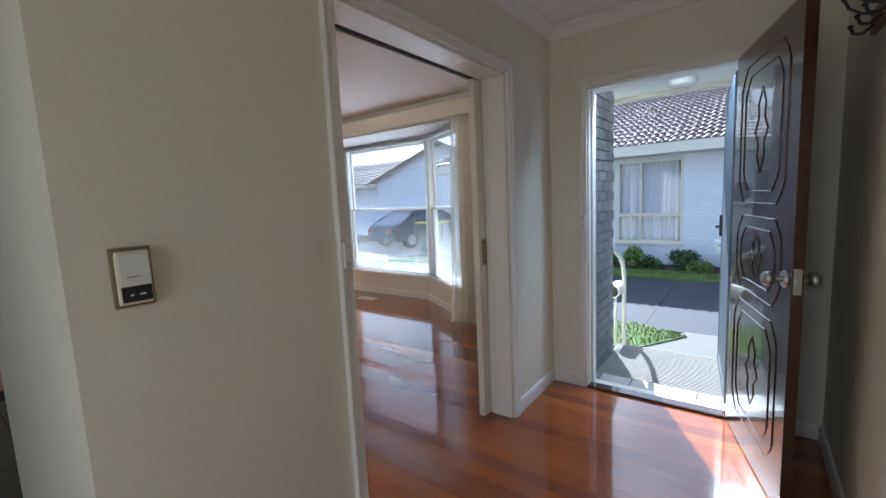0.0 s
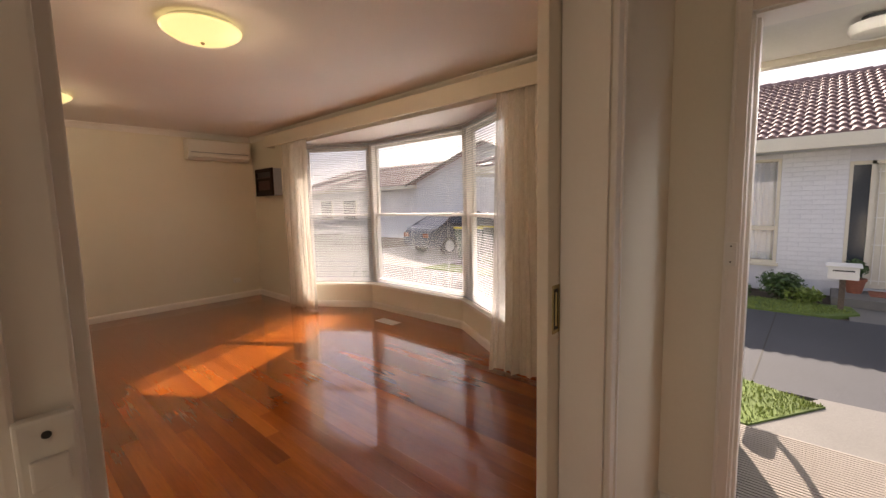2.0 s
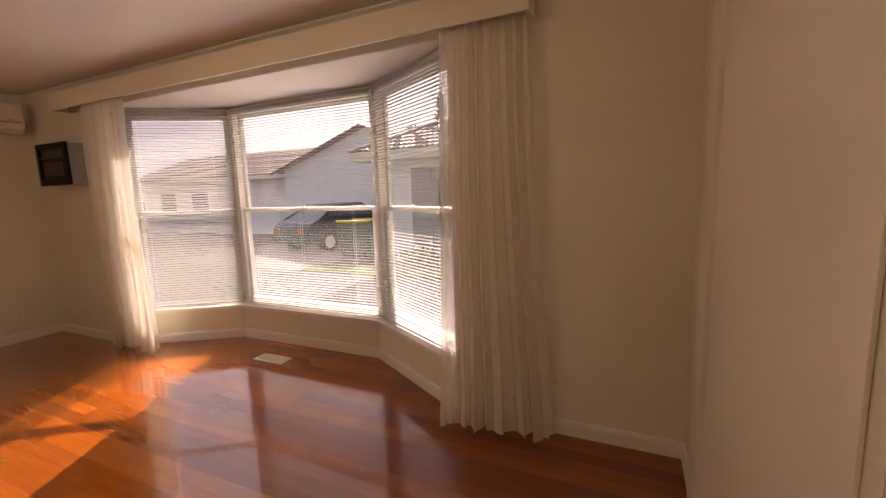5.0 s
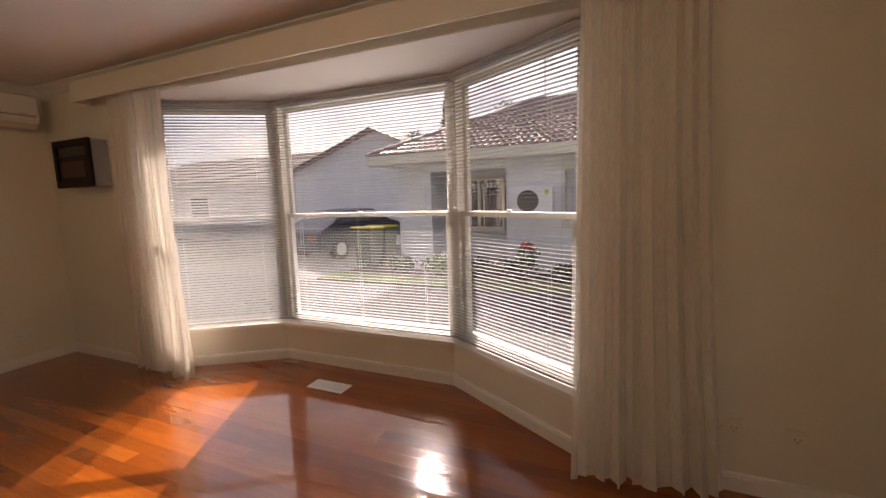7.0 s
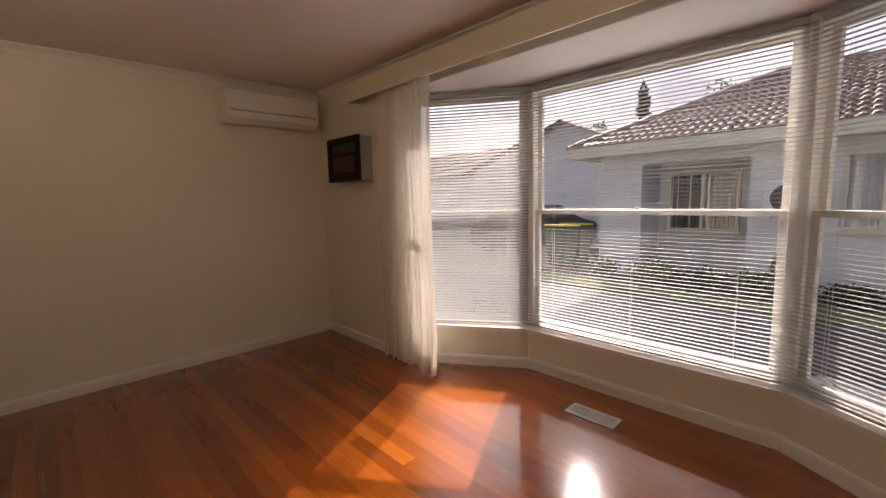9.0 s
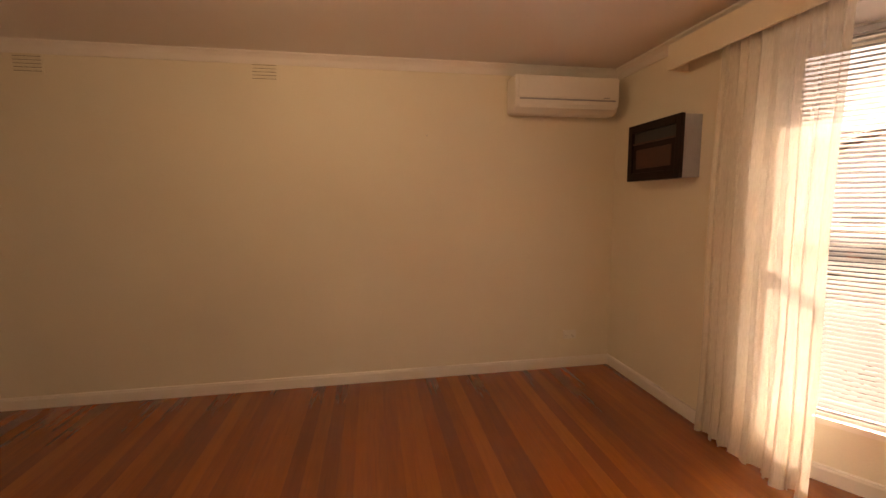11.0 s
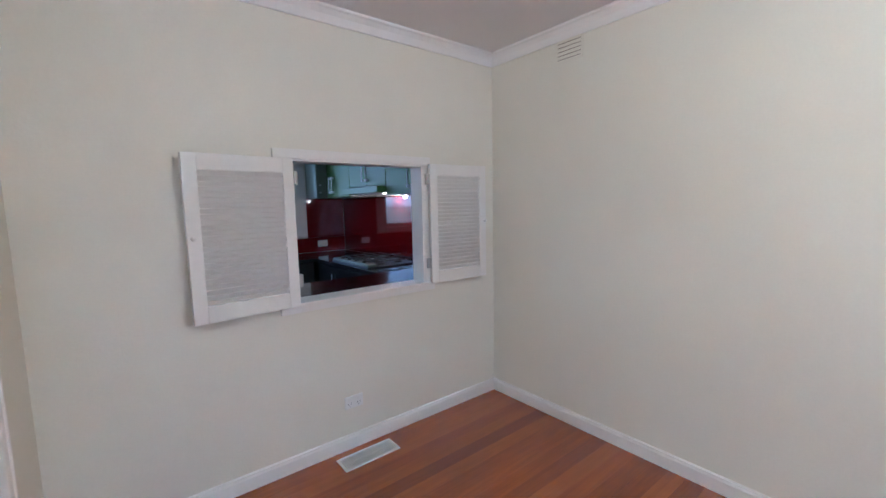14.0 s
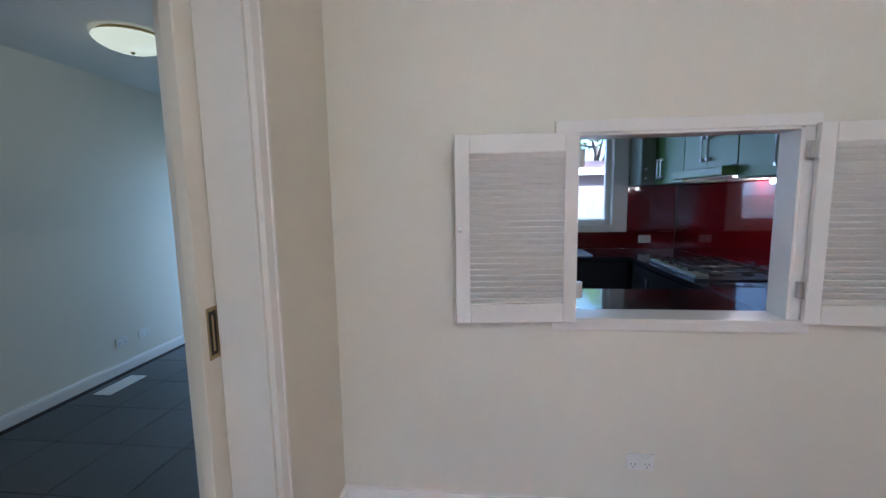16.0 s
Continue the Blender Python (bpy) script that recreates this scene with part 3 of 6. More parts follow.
# linings of the cavity sliders, with the slot for the leaf
for nm, xh, xl, y0, y1 in (("trim_lining_living", X_W1H, X_W1L, 1.280, 2.50), ("trim_lining_dining", X_DIN2, X_DIN, -0.10, 0.92)):
    bm = B()
    slot = (xh - 0.150, xh - 0.196) if nm == "trim_lining_living" else (xl + 0.150, xl + 0.196)
    a0, a1 = min(slot), max(slot)
    lo, hi = min(xh, xl), max(xh, xl)
    for yy, s in ((y0, 1), (y1, -1)):
        box(bm, (lo + 0.002, yy, 0.0), (a0, yy + s * 0.016, 2.034), 0.002)
        box(bm, (a1, yy, 0.0), (hi - 0.002, yy + s * 0.016, 2.034), 0.002)
    box(bm, (lo + 0.002, y0, 2.034), (a0, y1, 2.051), 0.002)
    box(bm, (a1, y0, 2.034), (hi - 0.002, y1, 2.051), 0.002)
    structure(nm, bm, TRIM, "white painted lining of a sliding door opening")
    bm = B()
    box(bm, (a0 + 0.006, y0 + 0.01, 2.040), (a1 - 0.006, y1 - 0.01, 2.054))
    structure(nm.replace("lining", "track"), bm, SLOT, "dark sliding door track")


def sliding_leaf(x0, x1, lead, back, pull_side, label):
    """A cavity sliding leaf that shows only its leading edge; pull_side: which face carries the flush pull."""
    t = thing("sliding_door", ((x0 + x1) / 2, lead, 0.004), label, "door")
    w = abs(x1 - x0)
    d = 1 if back > lead else -1
    bm = B()
    box(bm, (-w / 2, 0, 0), (w / 2, d * abs(back - lead), 2.03), 0.004)
    part("leaf", bm, DOORPAINT, t)
    bm = B()
    xs = pull_side * w / 2
    yc = d * 0.052
    for za, zb, ya, yb in ((0.950, 1.110, -0.024, -0.017), (0.950, 1.110, 0.017, 0.024), (0.950, 0.962, -0.017, 0.017), (1.098, 1.110, -0.017, 0.017)):
        box(bm, (xs, yc + ya, za), (xs + pull_side * 0.003, yc + yb, zb), 0.001)
    plate = part("flush_pull", bm, BRASS, t, "brass flush pull")
    bm = B()
    box(bm, (xs, yc - 0.017, 0.962), (xs + pull_side * 0.0012, yc + 0.017, 1.098))
    part("recess", bm, SLOT, plate)
    bm = B()
    rod(bm, (xs + pull_side * 0.002, yc, 0.975), (xs + pull_side * 0.002, yc, 1.085), 0.003, n=8)
    part("finger_bar", bm, BRASS, plate)
    return t


sliding_leaf(-1.694, -1.654, 2.41, 2.565, 1, "cream painted sliding door slid back into the wall")
sliding_leaf(-4.976, -4.936, -0.012, -0.165, -1, "cream painted sliding door slid back beside the dining corner")
bm = B()
box(bm, (-1.694, 1.278, 0.004), (-1.654, 1.222, 2.03), 0.003)
structure("trim_slider_stop", bm, DOORPAINT, "cream painted door pocket edge")


def architrave_switch(name_at, out, mat, axis):
    x, y, z = name_at
    t = thing("light_switch", name_at, "white plastic architrave light switch with a rocker", "switch", "light switches")
    bm = B()
    s = (0.006, 0.0185, 0.044) if axis == "x" else (0.0185, 0.006, 0.044)
    o = Vector((out * 0.006, 0, 0)) if axis == "x" else Vector((0, out * 0.006, 0))
    box(bm, o - Vector(s), o + Vector(s), 0.003)
    plate = part("plate", bm, mat, t)
    bm = B()
    s2 = (0.004, 0.0115, 0.0125) if axis == "x" else (0.0115, 0.004, 0.0125)
    box(bm, o * 2.0 - Vector(s2), o * 2.0 + Vector(s2), 0.002)
    part("rocker", bm, mat, t)
    for dz in (-0.030, 0.030):
        bm = B()
        c = o * 2 + Vector((0, 0, dz))
        rod(bm, c - o * 0.2, c + o * 0.12, 0.0032, n=10)
        part("screw", bm, BLACK, t)


architrave_switch((X_W1H + 0.018, 1.260, 1.183), 1, PLASTIC, "x")
architrave_switch((-1.273, Y_FRONT - 0.018, 1.17), -1, PLASTIC, "y")

# thermostat
t = thing("thermostat", (X_W1H, 0.648, 1.214), "ivory wall thermostat with a dark display and a timber-brown surround", "thermostat")
bm = B()
box(bm, (0, -0.040, -0.068), (0.008, 0.040, 0.068), 0.003)
part("backplate", bm, material("tan_thermostat_surround", (0.22, 0.17, 0.10), 0.5, vary=0.08), t, "tan backing plate")
bm = B()
box(bm, (0.008, -0.033, -0.060), (0.024, 0.033, 0.060), 0.005)
part("case", bm, IVORY, t)
bm = B()
box(bm, (0.0242, -0.029, -0.016), (0.0262, 0.029, 0.054), 0.001)
part("cover", bm, PLASTIC, t)
bm = B()
box(bm, (0.0242, -0.029, -0.054), (0.0262, 0.029, -0.019), 0.001)
part("display", bm, BLACK, t)
for yy, ww in ((-0.014, 0.006), (0.004, 0.012)):
    bm = B()
    box(bm, (0.0262, yy, -0.040), (0.0266, yy + ww, -0.036))
    part("marking", bm, PLASTIC, t)
bm = B()
box(bm, (0.0262, -0.016, 0.002), (0.0267, 0.012, 0.0035))
part("seam", bm, SLOT, t)

# front door, swung in against the hall wall
fd = thing("front_door", (-0.425, Y_FRONT - 0.01, 0.006), "dark stained timber front door with carved panels, standing open", "door", "", 105)
LW, LH = 0.815, 2.025
bm = B()
box(bm, (-LW, -0.020, 0), (0, 0.020, LH), 0.003)
part("leaf", bm, DARKWOOD, fd)


def bead(outline, x0, z0, name):
    """A carved groove line on the outer face: a closed run of small half-round beads."""
    bm = B()
    pts = [Vector((x0 + u, 0.0205, z0 + v)) for u, v in outline]
    for p, q in zip(pts, pts[1:] + pts[:1]):
        rod(bm, p, q, 0.0036, n=6)
        bmesh.ops.create_icosphere(bm, subdivisions=1, radius=0.0036, matrix=Matrix.Translation(p))
    part(name, bm, DARKWOOD, fd)


def ornate(w, h, notch):
    """A panel outline with waisted, pointed ends."""
    n = notch
    return [(-w, -h + 2 * n), (-w + n * 0.6, -h + n), (-w + n * 1.6, -h), (w - n * 1.6, -h), (w - n * 0.6, -h + n), (w, -h + 2 * n),
            (w, h - 2 * n), (w - n * 0.6, h - n), (w - n * 1.6, h), (-w + n * 1.6, h), (-w + n * 0.6, h - n), (-w, h - 2 * n)]


def lozenge(w, h):
    return [(0, -h), (w * 0.55, -h * 0.62), (w * 0.45, -h * 0.3), (w, 0), (w * 0.45, h * 0.3), (w * 0.55, h * 0.62), (0, h),
            (-w * 0.55, h * 0.62), (-w * 0.45, h * 0.3), (-w, 0), (-w * 0.45, -h * 0.3), (-w * 0.55, -h * 0.62)]


for zc_, hh in ((1.60, 0.33), (1.02, 0.185), (0.46, 0.31)):
    bead(ornate(0.30, hh, 0.05), -LW / 2, zc_, "panel_moulding")
    bead(ornate(0.235, hh - 0.055, 0.045), -LW / 2, zc_, "panel_moulding")
    bead(lozenge(0.085, hh - 0.14 if hh > 0.2 else 0.10), -LW / 2, zc_, "carved_lozenge")
for yy, s in ((0.020, 1), (-0.020, -1)):
    bm = B()
    rod(bm, (-LW + 0.065, yy, 0.98), (-LW + 0.065, yy + s * 0.008, 0.98), 0.034, 0.030, 20)
    rod(bm, (-LW + 0.065, yy + s * 0.008, 0.98), (-LW + 0.065, yy + s * 0.038, 0.98), 0.012, n=14)
    bmesh.ops.create_uvsphere(bm, u_segments=18, v_segments=10, radius=0.029, matrix=Matrix.Translation((-LW + 0.065, yy + s * 0.054, 0.98)) @ Matrix.Diagonal((1, 0.85, 1, 1)))
    part("door_knob", bm, STEEL, fd, "worn steel door knob", True)
bm = B()
box(bm, (-LW - 0.002, -0.013, 0.93), (-LW + 0.001, 0.013, 1.03), 0.001)
box(bm, (-LW - 0.012, -0.008, 0.970), (-LW - 0.001, 0.008, 0.992), 0.002)
part("latch_plate", bm, STEEL, fd)
bm = B()
rod(bm, (-LW / 2, 0.020, 1.475), (-LW / 2, 0.024, 1.475), 0.010, n=14)
part("peephole", bm, BRASS, fd)
for zz in (0.22, 1.80):
    bm = B()
    rod(bm, (0.004, -0.018, zz - 0.045), (0.004, -0.018, zz + 0.045), 0.007, n=10)
    part("hinge", bm, BRASS, fd)

# entry frame and threshold
bm = B()
for xx, s in ((-1.25, 1), (-0.42, -1)):
    box(bm, (xx, Y_FRONT + 0.001, 0.0), (xx + s * 0.012, Y_FRONT + 0.16, 2.04), 0.002)
    box(bm, (xx, Y_FRONT + 0.045, 0.0), (xx + s * 0.024, Y_FRONT + 0.10, 2.028), 0.002)
box(bm, (-1.25, Y_FRONT + 0.001, 2.028), (-0.42, Y_FRONT + 0.16, 2.041), 0.002)
structure("door_frame", bm, TRIM, "white painted timber entry door frame")
bm = B()
box(bm, (-1.25, Y_FRONT - 0.02, 0.0), (-0.42, Y_FRONT + 0.06, 0.016), 0.005)
structure("threshold", bm, DARKWOOD, "dark timber door threshold")

# screen door, swung outward
sd = thing("screen_door", (-0.445, Y_FRONT + 0.165, 0.012), "blue-grey security screen door standing open over the porch", "door", "", -84.5)
SW = 0.80
bm = B()
for xx in (-SW, -0.055):
    box(bm, (xx, -0.014, 0), (xx + 0.055, 0.014, 2.0), 0.003)
for zz in (0, 1.93):
    box(bm, (-SW + 0.055, -0.0138, zz), (-0.055, 0.0138, zz + 0.07), 0.003)
part("frame", bm, SCREEN, sd)
bm = B()
box(bm, (-SW + 0.05, -0.0115, 0.06), (-0.05, 0.0115, 1.95))
part("mesh_panel", bm, SCREEN, sd)
bm = B()
box(bm, (-SW + 0.008, -0.03, 0.98), (-SW + 0.045, 0.03, 1.14), 0.006)
part("lock_box", bm, BLACK, sd)
bm = B()
box(bm, (-SW + 0.018, -0.055, 1.04), (-SW + 0.034, 0.055, 1.06), 0.005)
part("handle", bm, BLACK, sd)

# coat hooks on the hall wall behind the door
ch = thing("coat_rack", (X_HALL_E, 2.25, 1.92), "timber wall rail with curved dark metal coat hooks", "coat rack")
bm = B()
box(bm, (-0.018, -0.30, -0.04), (0, 0.30, 0.04), 0.004)
part("rail", bm, material("mid_brown_timber", (0.20, 0.09, 0.04), 0.4, vary=0.15), ch)
for k in range(5):
    bm = B()
    yk = -0.24 + 0.12 * k
    pts = [Vector((-0.018, yk, 0.02)), Vector((-0.05, yk, 0.03)), Vector((-0.085, yk, 0.055)), Vector((-0.10, yk, 0.09))]
    pts2 = [Vector((-0.018, yk, -0.015)), Vector((-0.045, yk, -0.04)), Vector((-0.07, yk, -0.035)), Vector((-0.078, yk, -0.01))]
    for nm, run in (("hook", pts), ("lower_hook", pts2)):
        bm = B()
        for p, q in zip(run, run[1:]):
            rod(bm, p, q, 0.005, n=8)
        bmesh.ops.create_icosphere(bm, subdivisions=2, radius=0.009, matrix=Matrix.Translation(run[-1]))
        part(nm, bm, BLACK, ch)

# ---- living room things ----
# pelmet over the bay
pm = thing("pelmet", (-4.673, Y_NORTH, 2.228), "cream painted box pelmet over the bay curtains", "pelmet")
PX = 2.205
bm = B()
box(bm, (-PX, -0.140, 0.0), (PX, -0.122, 0.155), 0.003)
part("front_board", bm, CREAM, pm)
for s in (-1, 1):
    bm = B()
    box(bm, (s * PX, -0.122, 0.0), (s * (PX - 0.018), 0.0, 0.154), 0.002)
    part("end_board", bm, CREAM, pm)
bm = B()
box(bm, (-PX + 0.018, -0.122, 0.136), (PX - 0.018, 0.0, 0.153))
part("top_board", bm, CREAM, pm)
bm = B()
box(bm, (-PX + 0.03, -0.075, 0.05), (PX - 0.03, -0.06, 0.064), 0.002)
part("curtain_track", bm, PLASTIC, pm)


def curtain(x0, x1, y, folds, seed, label, flare=0.05, anchor=0.5, forward=0.0):
    """A gathered sheer: deep uneven folds, tighter at the heading, a hem at the foot."""
    r = random.Random(seed)
    t = thing("sheer_curtain", ((x0 + x1) / 2, y, 0.025), label, "curtain", "sheer curtains of the bay")
    nx, nz, H = folds * 14, 40, 2.235
    ph = [r.uniform(-0.5, 0.5) for _ in range(folds + 2)]
    amp = [r.uniform(0.35, 1.45) for _ in range(folds + 2)]
    wide = x1 - x0
    verts, faces = [], []
    for j in range(nz + 1):
        v = j / nz
        z = H * v
        for i in range(nx + 1):
            u = i / nx
            k = min(max(folds * (u + 0.035 * math.sin(6.28 * (1.7 * u + seed * 0.13)) * math.sin(3.1416 * u) + 0.012 * (1 - v) * math.sin(9 * u + seed)), 0.0), folds)
            f = int(k)
            blend = k - f
            a = amp[f] * (1 - blend) + amp[f + 1] * blend
            p = ph[f] * (1 - blend) + ph[f + 1] * blend
            depth = 0.036 * a * (0.40 + 0.60 * (1 - v)) + 0.004
            spread = 1 + flare * (1 - v) ** 1.6
            x = (u - 0.5) * wide + (u - anchor) * wide * (spread - 1) + 0.012 * math.sin(6.28 * k * 2 + p) * (1 - 0.5 * v)
            yy = depth * (0.75 * math.sin(6.28 * (k + 0.12 * p * (1 - v))) + 0.55 * (1 - 0.6 * v) * math.sin(6.28 * k * 0.43 + seed + 0.8 * p * (1 - v))) + 0.010 * math.sin(3.1 * z + p * 3) - forward * (1 - v) ** 1.4 * (1 - 0.8 * u)
            zz = z + (0.012 * math.sin(6.28 * k * 0.7 + seed) * (1 - v) ** 8)
            verts.append((x, yy, zz))
    for j in range(nz):
        for i in range(nx):
            q = j * (nx + 1) + i
            faces.append((q, q + 1, q + nx + 2, q + nx + 1))
    me = bpy.data.meshes.new("mesh")
    me.from_pydata(verts, [], faces)
    me.materials.append(SHEER)
    me.shade_smooth()
    cloth = part("cloth", me, SHEER, t)
    cols = nx + 1
    me2 = bpy.data.meshes.new("mesh")
    me2.from_pydata([(a, b - 0.003, c) for a, b, c in verts[:cols * 3]], [], [(j * cols + i, j * cols + i + 1, (j + 1) * cols + i + 1, (j + 1) * cols + i) for j in range(2) for i in range(nx)])
    me2.materials.append(SHEER)
    me2.shade_smooth()
    part("hem", me2, SHEER, cloth)
    me3 = bpy.data.meshes.new("mesh")
    off = cols * (nz - 1)
    me3.from_pydata([(a, b - 0.004, c) for a, b, c in verts[off:]], [], [(i, i + 1, cols + i + 1, cols + i) for i in range(nx)])
    me3.materials.append(SHEER)
    me3.shade_smooth()
    part("heading_tape", me3, SHEER, cloth)
    return t


curtain(-6.53, -5.88, Y_NORTH - 0.075, 9, 5, "sheer ivory curtain drawn aside, sunlit along its edge", 0.04)
curtain(-2.97, -2.47, Y_NORTH - 0.085, 8, 11, "sheer ivory curtain gathered in deep folds to the floor", 0.28, 0.1, 0.11)

# split air conditioner on the west wall
ac = thing("air_conditioner", (X_WEST, 3.605, 2.078), "white wall-mounted split air conditioner below the cornice", "air conditioner")
bm = B()
sec = [(0, 0.02), (0.0, 0.272), (0.165, 0.272), (0.195, 0.258), (0.200, 0.10), (0.185, 0.042), (0.13, 0.0), (0.03, 0.0)]
e0, e1 = [[bm.verts.new((a, yy, z)) for a, z in sec] for yy in (-0.415, 0.415)]
n = len(sec)
for k in range(n):
    bm.faces.new((e0[k], e0[(k + 1) % n], e1[(k + 1) % n], e1[k]))
bm.faces.new(e0)
bm.faces.new(list(reversed(e1)))
bmesh.ops.bevel(bm, geom=list(bm.edges), offset=0.006, segments=2, affect="EDGES")
part("body", bm, PLASTIC, ac)
bm = B()
box(bm, (0.1955, -0.395, 0.102), (0.2065, 0.395, 0.256), 0.004)
part("front_panel", bm, PLASTIC, ac)
bm = B()
box(bm, (0.192, -0.385, 0.088), (0.2025, 0.385, 0.099), 0.001)
part("outlet_slot", bm, GREYSIDE, ac)
bm = B()
box_m(bm, (0.006, 0.77, 0.07), pose(0.188, 0, 0.060, 0, -18, 0), 0.002)
part("louvre", bm, PLASTIC, ac)
bm = B()
box(bm, (0.2066, 0.28, 0.108), (0.2072, 0.33, 0.114))
part("marking", bm, GREYSIDE, ac)

# old boxed air conditioner in the north wall
ob_ = thing("wall_air_conditioner", (-6.975, Y_NORTH, 1.553), "old boxed wall air conditioner with dark brown front", "air conditioner")
bm = B()
box(bm, (-0.255, -0.125, 0.005), (0.255, 0, 0.385), 0.004)
part("casing", bm, GREYSIDE, ob_)
for k in range(7):
    bm = B()
    box(bm, (0.2545, -0.115 + 0.016 * k, 0.03), (0.2575, -0.108 + 0.016 * k, 0.36), 0.001)
    part("side_rib", bm, GREYSIDE, ob_)
bm = B()
for a, b in (((-0.262, 0.0), (-0.215, 0.39)), ((0.215, 0.0), (0.262, 0.39)), ((-0.215, 0.0), (0.215, 0.055)), ((-0.215, 0.335), (0.215, 0.39))):
    box(bm, (a[0], -0.150, a[1]), (b[0], -0.124, b[1]), 0.004)
face = part("front_frame", bm, BROWNFACE, ob_)
bm = B()
box(bm, (-0.215, -0.138, 0.055), (0.215, -0.1245, 0.255))
part("lower_panel", bm, BROWNFACE, ob_)
bm = B()
box(bm, (-0.175, -0.142, 0.085), (0.175, -0.1375, 0.215), 0.003)
part("inner_panel", bm, BROWNPANEL, ob_)
bm = B()
box(bm, (-0.215, -0.132, 0.262), (0.215, -0.1245, 0.335))
part("control_recess", bm, BLACK, ob_)
bm = B()
box(bm, (-0.215, -0.146, 0.253), (0.215, -0.1246, 0.263), 0.002)
part("divider", bm, BROWNPANEL, ob_)


# brown strips laid on the plate, painted as the shadow in each slot
VENTSLOT = material("shaded_vent_slot", (0.26, 0.22, 0.16), 0.9)


def wall_vent(y, z):
    """A plaster wall vent: raised plate with five slots."""
    t = thing("wall_vent", (X_WEST, y, z), "cream painted slotted plaster vent below the cornice", "vent", "wall vents")
    bm = B()
    box(bm, (0, -0.092, -0.062), (0.005, 0.092, 0.062), 0.002)
    part("plate", bm, CREAM, t)
    for k in range(5):
        zz = -0.046 + 0.023 * k
        bm = B()
        box(bm, (0.005, -0.080, zz - 0.0018), (0.0056, 0.080, zz + 0.0018))
        part("slot", bm, VENTSLOT, t)
        bm = B()
        box_m(bm, (0.006, 0.165, 0.012), pose(0.0065, 0, zz + 0.010, 0, 25, 0), 0.001)
        part("louvre", bm, CREAM, t)


wall_vent(-0.036, 2.322)
wall_vent(1.408, 2.332)

bm = B()
nail = thing("wall_nail", (X_WEST, 2.552, 1.914), "small steel picture nail in the wall", "nail")
rod(bm, (-0.001, 0, 0), (0.018, 0, 0.003), 0.0022, n=8)
part("shank", bm, STEEL, nail)
bm = B()
rod(bm, (0.016, 0, 0.003), (0.019, 0, 0.003), 0.005, n=10)
part("nail_head", bm, STEEL, nail)


def floor_register(at, size, label, rz=0.0, mat=None):
    """A ducted heating register: pressed rim and a grid of louvres over a dark duct."""
    t = thing("floor_register", (at[0], at[1], 0.001), label, "floor vent", "floor heating registers", rz)
    lx, ly = size[0] / 2, size[1] / 2
    m = mat or PLASTIC
    bm = B()
    r = 0.016
    box(bm, (-lx, -ly, 0), (lx, -ly + r, 0.006), 0.002)
    box(bm, (-lx, ly - r, 0), (lx, ly, 0.006), 0.002)
    box(bm, (-lx, -ly + r, 0), (-lx + r, ly - r, 0.006), 0.002)
    box(bm, (lx - r, -ly + r, 0), (lx, ly - r, 0.006), 0.002)
    part("rim", bm, m, t)
    bm = B()
    box(bm, (-lx + r, -ly + r, 0.0), (lx - r, ly - r, 0.0012))
    part("duct", bm, SLOT, t)
    n = int((size[0] - 2 * r) / 0.013)
    bm = B()
    box_m(bm, (0.0072, ly * 2 - 2 * r, 0.0035), pose(0, 0, 0, 0, 0, 0))
    me = mesh_of(bm, m)
    for k in range(n):
        s = part("louvre", me, m, t)
        s.location = (-lx + r + (k + 0.5) * (lx * 2 - 2 * r) / n, 0, 0.0035)
    bm = B()
    box(bm, (-lx + r, -0.003, 0.002), (lx - r, 0.003, 0.0055))
    part("cross_bar", bm, m, t)


floor_register((-4.765, 4.345), (0.315, 0.135), "white metal floor heating register below the bay window")
floor_register((-6.472, -0.545), (0.345, 0.13), "white metal floor heating register beside the hatch wall")


def outlet(at, axis, out, label, gangs=2, w=0.116, h=0.074, mat=None):
    t = thing("power_outlet", at, label, "outlet", "wall outlets")
    m = mat or PLASTIC

    def bx(u0, u1, z0, z1, d0, d1, bev=0.0):
        bm = B()
        if axis == "x":
            box(bm, (out * d0, u0, z0), (out * d1, u1, z1), bev)
        else:
            box(bm, (u0, out * d0, z0), (u1, out * d1, z1), bev)
        return bm
    part("plate", bx(-w / 2, w / 2, -h / 2, h / 2, 0, 0.009, 0.003), m, t)
    for g in range(gangs):
        c = (g - (gangs - 1) / 2) * w / 2
        part("rocker", bx(c - 0.008, c + 0.008, 0.008, 0.026, 0.009, 0.0125, 0.002), m, t)
        for dx, dz in ((-0.009, -0.008), (0.009, -0.008), (0.0, -0.022)):
            part("pin_slot", bx(c + dx - 0.0014, c + dx + 0.0014, dz - 0.004, dz + 0.004, 0.009, 0.0095), SLOT, t)


outlet((-6.455, Y_HATCH, 0.281), "y", 1, "white double power outlet on the hatch wall")
outlet((X_WEST, 3.766, 0.286), "x", 1, "white double power outlet low on the wall")
outlet((-2.328, Y_NORTH, 0.315), "y", -1, "white double power outlet behind the curtain", mat=IVORY)
outlet((-2.07, Y_NORTH, 0.305), "y", -1, "cream aerial outlet low on the wall", 1, 0.085, 0.06, CREAM)


